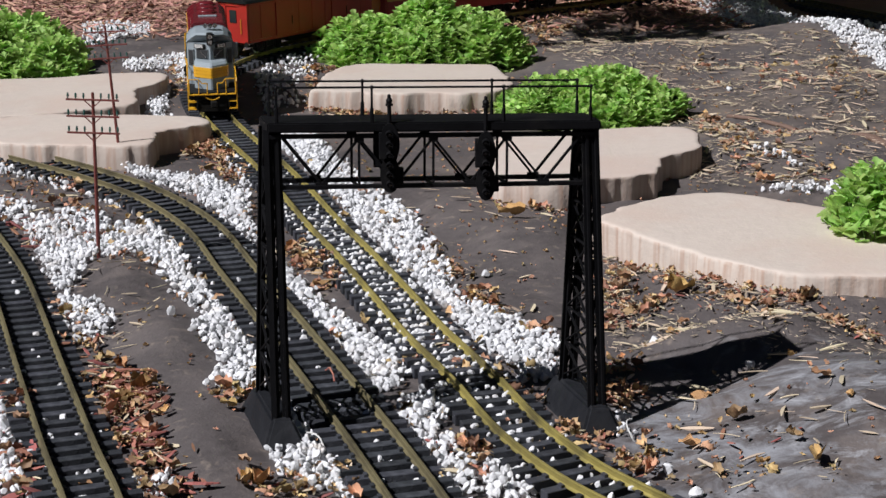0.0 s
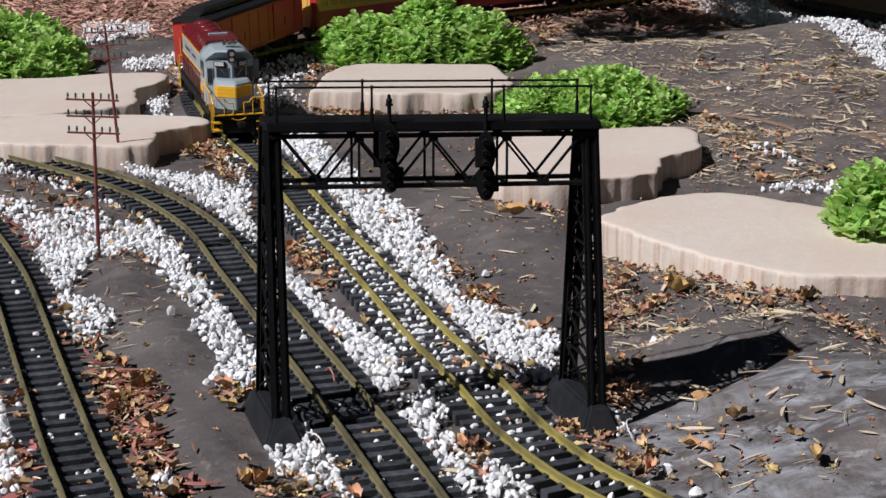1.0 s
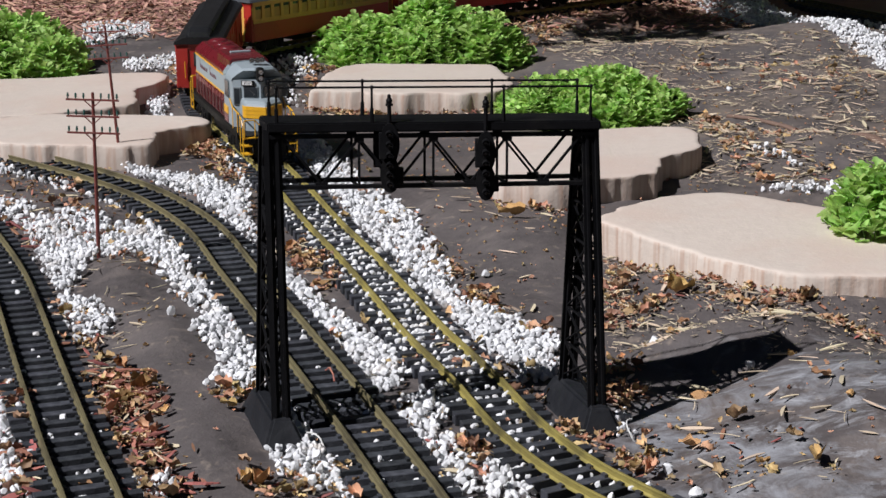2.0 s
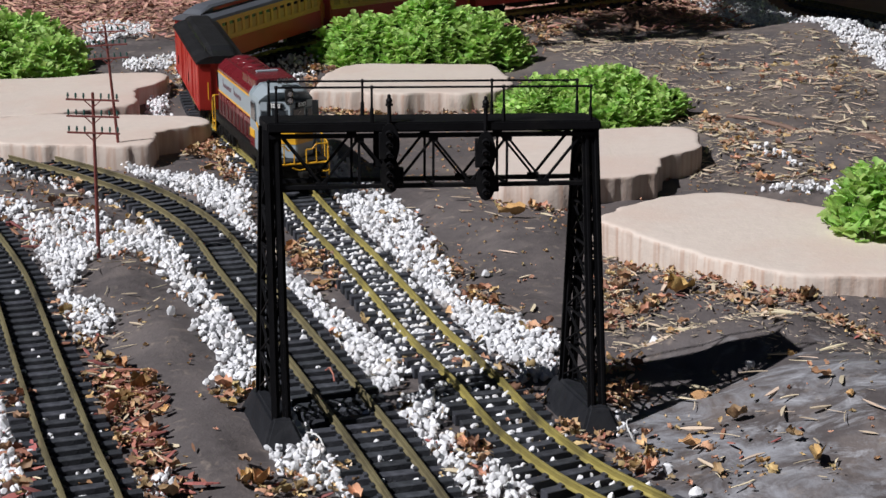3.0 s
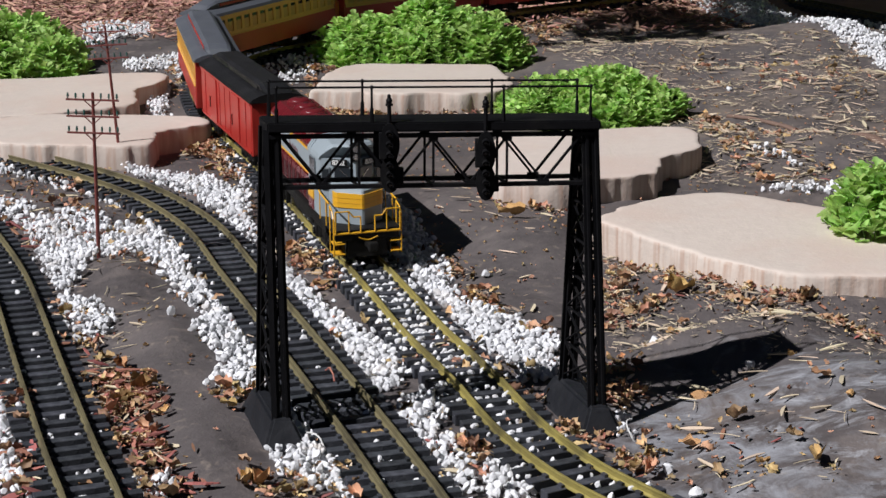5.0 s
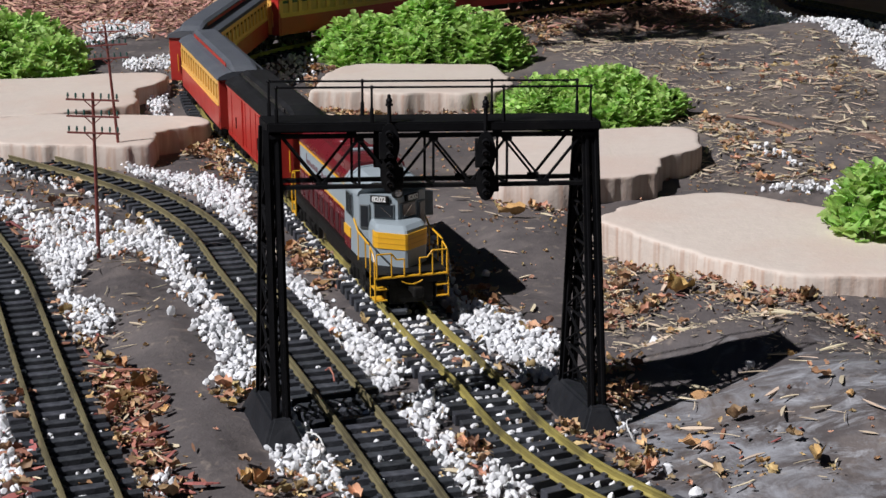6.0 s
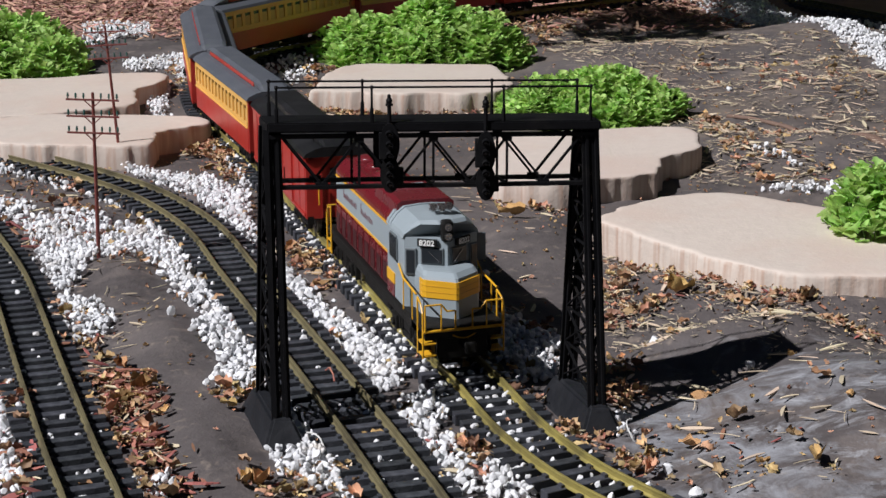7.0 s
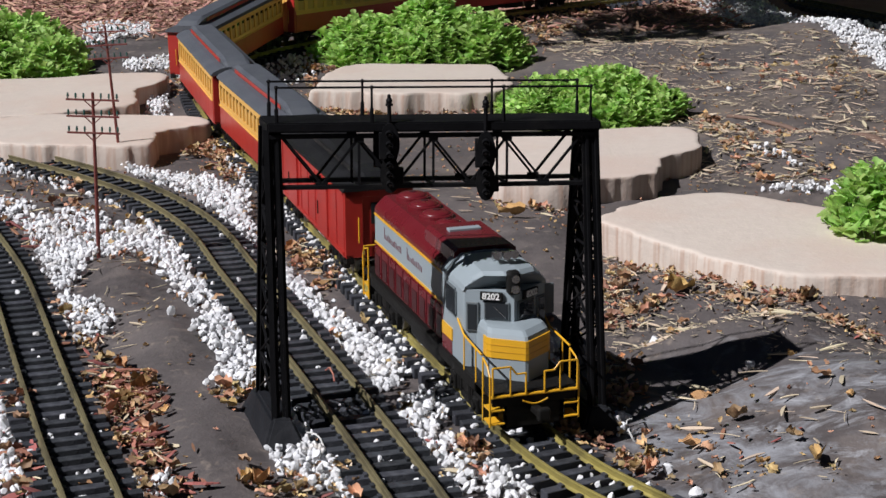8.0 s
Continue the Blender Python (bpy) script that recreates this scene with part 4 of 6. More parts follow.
leaves([(-0.718, 2.771), (-0.658, 2.748), (-0.568, 2.663), (-0.469, 2.546), (-0.429, 2.456), (-0.353, 2.324), (-0.325, 2.206), (-0.322, 2.1), (-0.373, 2.153), (-0.428, 2.182), (-0.459, 2.328), (-0.407, 2.373), (-0.444, 2.45), (-0.507, 2.522), (-0.57, 2.586), (-0.651, 2.678), (-0.703, 2.708)], 320)
leaves([(-0.58, 2.363), (-0.477, 2.408), (-0.446, 2.238), (-0.452, 2.078), (-0.463, 2.03), (-0.511, 2.158)], 320)
leaves([(-0.467, 2.018), (-0.413, 1.982), (-0.369, 1.872), (-0.397, 1.833), (-0.433, 1.916)], 320)
leaves([(-0.354, 2.126), (-0.304, 2.074), (-0.258, 1.978), (-0.211, 1.848), (-0.191, 1.681), (-0.232, 1.682), (-0.233, 1.771), (-0.277, 1.85), (-0.272, 1.933), (-0.322, 2.002)], 320)
leaves([(-0.164, 1.491), (-0.129, 1.539), (-0.098, 1.51), (-0.067, 1.402), (-0.092, 1.403), (-0.134, 1.444)], 320)
leaves([(-0.496, 1.855), (-0.466, 1.777), (-0.42, 1.637), (-0.382, 1.516), (-0.353, 1.408), (-0.387, 1.409)], 320)
leaves([(-0.661, 2.534), (-0.59, 2.445), (-0.58, 2.363), (-0.619, 2.364)], 320)
leaves([(-0.59, 3.839), (-0.57, 3.878), (-0.467, 3.257), (-0.403, 3.037), (-0.317, 2.714), (-0.288, 2.558), (-0.336, 2.715), (-0.44, 3.091), (-0.53, 3.509)], 320)
leaves([(-0.899, 4.397), (-0.734, 4.387), (-0.709, 4.19), (-0.836, 4.106)], 320)
leaves([(-0.706, 3.791), (-0.581, 3.863), (-0.552, 3.707), (-0.667, 3.705)], 320)
straw([(0.17, 4.385), (0.974, 3.798), (0.669, 2.561), (0.399, 2.57), (0.268, 3.756)], 880)
straw([(0.203, 2.19), (0.366, 2.105), (0.446, 1.831), (0.369, 1.756), (0.172, 1.838)], 1440)
straw([(0.434, 3.161), (0.541, 2.998), (0.442, 2.569), (0.436, 2.953)], 2000)
straw([(-0.123, 2.589), (0.162, 2.47), (0.122, 1.839), (0.024, 2.016)], 160)
straw([(-0.417, 1.874), (-0.304, 1.701), (-0.235, 1.446), (-0.264, 1.406), (-0.356, 1.685)], 720)
straw([(0.213, 1.76), (0.469, 1.753), (0.38, 1.393), (0.177, 1.397)], 280)
straw([(-0.679, 2.609), (-0.541, 2.566), (-0.318, 1.935), (-0.336, 1.668), (-0.432, 1.854)], 280)
straw([(0.208, 2.247), (0.291, 2.187), (0.281, 2.108), (0.201, 2.163)], 2000)
straw([(-0.241, 3.306), (0.103, 3.203), (0.1, 3.094), (-0.229, 3.135)], 1200)
straw([(0.17, 4.385), (0.974, 3.798), (0.669, 2.561), (0.399, 2.57), (0.268, 3.756)], 3600, 0.005, 0.018)
straw([(0.206, 2.218), (0.366, 2.105), (0.488, 1.83), (0.443, 1.649), (0.168, 1.799)], 6500, 0.005, 0.018)
leaves([(0.442, 3.217), (0.559, 3.101), (0.459, 2.568), (0.439, 2.905)], 450)
chips([(-0.401, 1.853), (-0.355, 1.774), (-0.26, 1.542), (-0.22, 1.405), (-0.264, 1.406), (-0.347, 1.668)], 5000, 0.012, 0.034)
chips([(-0.572, 2.363), (-0.508, 2.399), (-0.485, 2.283), (-0.55, 2.265)], 6000)
chips([(-0.375, 1.72), (-0.324, 1.702), (-0.264, 1.571), (-0.266, 1.514), (-0.321, 1.588)], 4500)
chips([(-0.424, 1.874), (-0.388, 1.852), (-0.372, 1.738)], 3000)
chips([(-0.477, 1.777), (-0.416, 1.67), (-0.348, 1.408), (-0.387, 1.409)], 4500)
chips([(-0.619, 2.364), (-0.596, 2.363), (-0.581, 2.301), (-0.604, 2.302)], 4000)
big_leaf(-0.036, 2.173, 0.0118, 40, 20)
big_leaf(-0.175, 2.177, 0.0296, 30, 1)
big_leaf(0.095, 2.336, 0.0381, 20, 2)
big_leaf(0.281, 1.976, 0.0349, 10, 3)
big_leaf(0.346, 2.026, 0.0193, 60, 4)
big_leaf(0.491, 2.584, 0.0281, -20, 5)
big_leaf(0.253, 1.621, 0.0221, 5, 6)
big_leaf(0.225, 1.498, 0.0204, 170, 7)
big_leaf(0.325, 1.427, 0.0233, 80, 3)
big_leaf(0.363, 1.587, 0.0194, -30, 1)
big_leaf(0.177, 1.463, 0.0159, 40, 4)
big_leaf(-0.067, 1.537, 0.0209, 10, 2)
big_leaf(-0.16, 1.424, 0.0252, 60, 3)
big_leaf(-0.186, 2.505, 0.0239, 30, 1)
big_leaf(0.282, 1.441, 0.0137, 15, 5)
big_leaf(-0.305, 1.676, 0.0296, 30, 3)
big_leaf(-0.341, 1.747, 0.0261, 120, 2)
big_leaf(0.174, 2.529, 0.0275, 20, 1)
big_leaf(0.379, 1.535, 0.0125, 50, 6)
big_leaf(0.008, 1.685, 0.0138, 0, 4)
big_leaf(-0.149, 2.059, 0.0252, 30, 0)
big_leaf(-0.212, 1.616, 0.0198, -20, 2)
big_leaf(-0.177, 2.939, 0.016, 10, 1)
big_leaf(0.491, 2.386, 0.0146, 0, 2)
big_leaf(0.017, 1.514, 0.0206, 100, 3)
big_leaf(-0.317, 1.428, 0.0136, 0, 2)
big_leaf(-0.274, 1.602, 0.0174, 60, 1)
big_leaf(0.454, 1.798, 0.0196, 0, 6)
big_leaf(0.252, 1.827, 0.0174, 20, 7)
big_leaf(0.272, 1.888, 0.0154, 20, 4)
big_leaf(0.188, 1.752, 0.0143, 60, 1)
big_leaf(0.171, 1.664, 0.0204, 60, 4)
big_leaf(0.175, 1.623, 0.0199, 120, 0)
big_leaf(-0.036, 1.589, 0.013, 30, 5)
big_leaf(-0.106, 2.189, 0.0134, 60, 2)
big_leaf(0.353, 1.677, 0.0114, 20, 3)
big_leaf(0.295, 1.574, 0.0086, 60, 1)


def build_litter():
    for kind, shapes, mat, label, cat in (("leaf", LEAVES, DRY, "scattered dry brown curled leaves on the ground", "dry leaves"),
                                          ("straw", STRAWS, STRAW, "bleached straw and thin twigs scattered on fabric", "straw"),
                                          ("chip", CHIPS, BARK, "shredded red-brown bark slivers on the ground", "bark")):
        name = {"leaf": "leaf_litter", "straw": "straw_litter", "chip": "bark_litter"}[kind]
        ob = new(name, joined(name, LITTER[kind], shapes, mat, kind == "leaf"))
        tagged(ob, label, cat, "", "stuff")
    meshes = [mesh_of("dry_leaf", co.tolist(), fs, DRY_ONE, True) for co, fs in LEAVES]
    for x, y, size, turn, k, lift, tilt in BIG_LEAVES:
        ob = new("dry_leaf", meshes[k % len(meshes)])
        ob.matrix_basis = Matrix.LocRotScale((x, y, ground_z(x, y) + lift), Euler((tilt, tilt * 0.5, radians(turn))), Vector((size, size, size)))
        tagged(ob, "curled dry tan-brown leaf lying on the ground", "dry leaf", "fallen leaves")
    # crumbs of soil and leaf over the cloth
    rng = random.Random(15)
    placed = []
    for _ in range(11000):
        y = 1.25 + 3.3 * rng.random() ** 1.2
        x = rng.uniform(-0.30, 0.30) * y
        if y < 1.75 and rng.random() < 0.75 or y < 2.1 and x < 0.15 and rng.random() < 0.7:
            continue
        if rail_clear(x, y) < 0.045 or noise.noise(Vector((x * 5, y * 5, 9))) < rng.uniform(-0.5, 0.25):
            continue
        L = rng.uniform(0.0022, 0.0075)
        placed.append((rng.randrange(10), Matrix.LocRotScale((x, y, ground_z(x, y) + 0.0012), Euler((rng.gauss(0, 0.4), rng.gauss(0, 0.4), rng.uniform(0, 6.3))), Vector((L, L, L)))))
    tagged(new("crumb_litter", joined("crumb_litter", placed, LEAVES, DRY, False)), "fine tan crumbs of leaf and soil on fabric", "debris", "", "stuff")
    # mulch beyond the beds
    rng = random.Random(8)
    placed = []
    for _ in range(15000):
        x, y = rng.uniform(-1.6, 0.75), 4.12 + 1.3 * rng.random() ** 0.8
        if y < 4.3 and (x > -0.55 and x < 0.1 or rng.random() < 0.5) or LINE_A.near(x, y)[1] < 0.06:
            continue
        L = rng.uniform(0.010, 0.036)
        placed.append((rng.randrange(6), Matrix.LocRotScale((x, y, ground_z(x, y) + 0.004 + rng.random() * 0.012),
                                                            Euler((rng.gauss(0, 0.3), rng.gauss(0, 0.25), rng.uniform(0, 6.3))), Vector((L, L, L)))))
    tagged(new("wood_mulch", joined("wood_mulch", placed, CHIPS, MULCH, False)), "red-brown shredded wood mulch covering the bed", "mulch", "", "stuff")


build_litter()


def build_twig():
    bm = bmesh.new()
    pts = [(-0.122, 1.700, -0.004), (-0.117, 1.694, 0.001), (-0.113, 1.682, -0.002), (-0.111, 1.668, -0.005)]
    for a, b in zip(pts, pts[1:]):
        rod(bm, a, b, 0.0009, 6)
    tagged(part("twig", bm, BARK, None), "thin reddish twig lying across the ties", "twig")


build_twig()


# ================= plants =================
def blade(seed):
    """A fresh leaf: spoon-shaped with a lobed rim, on a short stalk."""
    rng = random.Random(seed)
    rows, cols = 6, 4
    width = (0.035, 0.05, 0.15, 0.30, 0.36, 0.36, 0.15)
    co, fs = [], []
    droop, cup = rng.uniform(0.15, 0.5), rng.uniform(0.10, 0.28)
    for i in range(rows + 1):
        t = i / rows
        for j in range(cols + 1):
            q = (j / cols - 0.5) * 2
            w = width[i] * (1 + (0.42 * math.sin(i * 2.9 + seed) if abs(q) == 1 else 0))
            co.append((t - 0.02 * abs(q), q * w, 0.16 * t - droop * t * t + cup * abs(q) * w * 1.6 + 0.02 * math.sin(7 * t + 3 * q + seed)))
    for i in range(rows):
        for j in range(cols):
            k = i * (cols + 1) + j
            fs.append((k, k + 1, k + cols + 2, k + cols + 1))
    return np.array(co), fs


BLADES = [blade(s) for s in range(8)]


def shoot_leaves(x, y, z, n, size, rng):
    """Leaves whorled round one shoot tip."""
    out = []
    a0 = rng.uniform(0, 6.3)
    for k in range(n):
        f = k / n
        rise = radians(22 + 60 * f + rng.gauss(0, 9))
        a = a0 + k * 2.4
        L = size * (1.1 - 0.5 * f) * rng.uniform(0.8, 1.15)
        zz = z - (1 - f) * 0.022
        out.append((rng.randrange(8), Matrix.Translation((x, y, zz)) @ Matrix.Rotation(a, 4, "Z") @ Matrix.Rotation(-rise, 4, "Y")
                    @ Matrix.Rotation(rng.gauss(0, 0.3), 4, "X") @ Matrix.Scale(L, 4)))
    return out


def build_plant(cx, cy, rx, ry, height, floor, shoots, size, label, seed, single=False):
    rng = random.Random(seed)
    g = empty("leafy_plant", Matrix.Translation((cx, cy, floor)), label, "plant", "leafy green plants")
    placed = []
    stems = bmesh.new()
    for _ in range(shoots):
        a, r = rng.uniform(0, 6.3), math.sqrt(rng.random())
        lump = 1 + 0.22 * noise.noise(Vector((math.cos(a) * 1.7, math.sin(a) * 1.7, seed)))
        x, y = rx * r * math.cos(a) * lump, ry * r * math.sin(a) * lump
        z = height * (1 - 0.72 * r ** 2.6) * (0.84 + 0.3 * noise.noise(Vector((x * 9, y * 9, seed)))) * rng.uniform(0.78, 1.20)
        rod(stems, (x * 0.8, y * 0.8, -0.004), (x, y, z), 0.0016, 5, 0.0010)
        placed += shoot_leaves(x, y, z, rng.randint(6, 9), size, rng)
        if rng.random() < 0.6:
            placed += shoot_leaves(x * 0.97, y * 0.97, z * 0.62, 5, size * 1.05, rng)
    tagged(part("undergrowth", stems, STEM, g, "thin green stalks under the leaves"), kind="stuff")
    if single:
        meshes = [mesh_of("leaf", co.tolist(), fs, LEAF_ONE, True) for co, fs in BLADES]
        for k, m in placed[:290]:
            ob = new("leaf", meshes[k])
            ob.parent = g
            ob.matrix_basis = m
        placed = placed[290:]
    if placed:
        ob = new("foliage", joined("foliage", placed, BLADES, LEAF))
        ob.parent = g
        tagged(ob, "dense fresh green leaves", "", "", "stuff")
    return g


build_plant(-0.99, 3.62, 0.25, 0.27, 0.140, -0.024, 700, 0.026, "dense low bright green leafy plant beside a flagstone", 31)
build_plant(-0.055, 3.705, 0.222, 0.10, 0.138, -0.024, 600, 0.026, "dense mound of bright green leaves behind a flagstone", 32)
build_plant(0.268, 3.13, 0.165, 0.115, 0.088, -0.020, 520, 0.0225, "low bright green leafy plant behind the signal bridge", 33)
build_plant(0.575, 2.13, 0.085, 0.085, 0.085, 0.028, 80, 0.025, "bright green leafy plant on a flagstone", 34, True)


# ================= brown hem along the fabric's edge =================
def build_hem():
    ln = Line([(0.515, 3.10), (0.607, 2.985), (0.664, 2.885), (0.715, 2.75), (0.76, 2.60), (0.85, 2.4)])
    bm = bmesh.new()
    rings = []
    for s in np.arange(0, ln.length, 0.012):
        p, w = ln.at(s), ln.way(s)
        nrm = Vector((w.y, -w.x, 0))
        half = 0.003 + 0.013 * min(1, s / 0.5) + 0.003 * noise.noise(Vector((s * 20, 0, 0)))
        z = ground_z(p.x, p.y) + 0.003
        rings.append([p + nrm * half * c + Vector((0, 0, z + 0.003 * e)) for c, e in ((-1, -1), (-0.6, 0.6), (0, 1), (0.6, 0.6), (1, -1))])
    loft(bm, rings)
    ob = part("fabric_hem", bm, PIPE, None, "", True)
    tagged(ob, "rust-brown folded hem along the landscape fabric", "fabric edge")


build_hem()


# ================= tree beside the garden, whose boughs shade the far corner =================
def build_tree():
    g = empty("garden_tree", Matrix.Translation((2.25, 4.10, -0.03)), "tree with spreading boughs beside the garden", "tree")
    rng = random.Random(12)
    bm = bmesh.new()
    rings = []
    for k in range(9):
        t = k / 8
        r = 0.13 * (1 - 0.62 * t) * (1.5 if k == 0 else 1)
        c = Vector((0.05 * math.sin(t * 3), 0.04 * math.sin(t * 4), 2.3 * t))
        rings.append([c + Vector((r * math.cos(a) * (1 + 0.1 * math.sin(3 * a + k)), r * math.sin(a), 0)) for a in np.linspace(0, 2 * math.pi, 12, endpoint=False)])
    loft(bm, rings)
    part("trunk", bm, BARK, g, "rough brown trunk", True)
    leaf_at = []
    for tx, ty, tz, spread, n in ((-2.80, -0.49, 1.50, 0.10, 520), (-2.62, -0.52, 1.48, 0.08, 260), (-3.03, -0.72, 1.52, 0.10, 90), (-2.45, -0.22, 1.50, 0.11, 700), (-2.36, -0.46, 1.50, 0.07, 350),
                                  (-2.22, -0.10, 1.52, 0.14, 900), (-1.95, 0.0, 1.6, 0.18, 900), (-1.5, 0.25, 1.8, 0.30, 600), (-0.8, 0.6, 2.0, 0.5, 500), (0.3, 0.4, 2.5, 0.6, 700)):
        bm = bmesh.new()
        a, b = Vector((0.03, 0.02, 1.1 + 0.3 * rng.random())), Vector((tx, ty, tz))
        last = a
        for k in range(1, 7):
            p = a.lerp(b, k / 6) + Vector((rng.gauss(0, 0.02), rng.gauss(0, 0.02), 0.16 * math.sin(k / 6 * math.pi)))
            rod(bm, last, p, 0.035 * (1 - (k - 1) / 6.5), 7, 0.035 * (1 - k / 6.5))
            last = p
        part("bough", bm, BARK, g)
        for _ in range(n):
            c = Vector((tx, ty, tz)) + Vector((rng.gauss(0, spread), rng.gauss(0, spread * 0.45), rng.gauss(0, 0.05)))
            leaf_at.append((rng.randrange(8), Matrix.Translation(c) @ Euler((rng.uniform(0, 6), rng.gauss(0, 0.6), rng.uniform(0, 6))).to_matrix().to_4x4() @ Matrix.Scale(rng.uniform(0.05, 0.085), 4)))
    ob = new("foliage", joined("foliage", leaf_at, BLADES, LEAF))
    ob.parent = g
    tagged(ob, "thin green foliage", "", "", "stuff")


build_tree()


# ================= train =================
def wheelset(parent, x, r, name="wheelset"):
    bm = bmesh.new()
    rod(bm, (0, -0.026, 0), (0, 0.026, 0), 0.0024, 8)
    for s in (-1, 1):
        y = s * GAUGE / 2
        rod(bm, (0, y - 0.0028, 0), (0, y + 0.0028, 0), r, 18)
        rod(bm, (0, y - s * 0.0034, 0), (0, y - s * 0.0022, 0), r + 0.0018, 18)
        for k in range(4):
            a = k * math.pi / 2
            rod(bm, (r * 0.55 * math.cos(a), y + s * 0.0024, r * 0.55 * math.sin(a)), (r * 0.55 * math.cos(a), y + s * 0.0036, r * 0.55 * math.sin(a)), r * 0.16, 6)
    ob = part(name, bm, STEEL, parent, "worn steel wheelset")
    ob.location = (x, 0, r)
    return ob


def build_bogie(parent, x, base, r, long):
    bm = bmesh.new()
    for s in (-1, 1):
        y = s * 0.0315
        box(bm, (0, y, r + 0.004), (base + 0.034 if long else base + 0.026, 0.006, 0.010), bevel=0.0012)
        for k in (-1, 1):
            box(bm, (k * base / 2, y + s * 0.002, r), (0.014, 0.008, 0.016), bevel=0.0015)
            rod(bm, (k * base / 2, y + s * 0.004, r), (k * base / 2, y + s * 0.0085, r), 0.0045, 8)
            for q in (-1, 1):
                rod(bm, (k * base / 4 + q * 0.004, y + s * 0.003, r - 0.004), (k * base / 4 + q * 0.004, y + s * 0.003, r + 0.011), 0.0022, 6)
            if long:
                box(bm, (k * (base / 2 + 0.016), y, r - 0.002), (0.004, 0.006, 0.016), bevel=0.0008)
        box(bm, (0, y + s * 0.001, r - 0.006), (base * 0.45, 0.005, 0.007), bevel=0.001)
    box(bm, (0, 0, r + 0.008), (0.03, 0.066, 0.010), bevel=0.001)
    bogie = part("bogie", bm, RUNNING, parent, "black sprung bogie")
    bogie.location = (x, 0, 0)
    return bogie, [(wheelset(bogie, k * base / 2, r), r) for k in (-1, 1)]


def coupler(parent, x, s):
    bm = bmesh.new()
    box(bm, (x + s * 0.008, 0, 0.028), (0.020, 0.008, 0.006), bevel=0.001)
    box(bm, (x + s * 0.019, 0.002, 0.028), (0.008, 0.012, 0.012), bevel=0.002)
    return part("coupler", bm, RUNNING, parent, "black knuckle coupler")


CAR_LEN = 0.476


def resize(g, kx, ky, kz):
    """Brings a vehicle's body, drawn at a round size, to the model's true length, width and height."""
    for ob in g.children_recursive:
        if ob.matrix_basis == Matrix():
            ob.data.transform(Matrix.Diagonal((kx, ky, kz, 1)))
        else:
            ob.data.transform(Matrix.Diagonal((ky, kz, 1, 1)))
            c = ob.matrix_basis.translation
            ob.matrix_basis.translation = (c.x * kx, c.y * ky, c.z * kz)



def panel(bm, x0, x1, y, z0, z1, d=0.0008):
    """A thin panel on a side wall that faces along y."""
    s = 1 if y > 0 else -1
    return box(bm, ((x0 + x1) / 2, y + s * d / 2, (z0 + z1) / 2), (x1 - x0, d, z1 - z0))


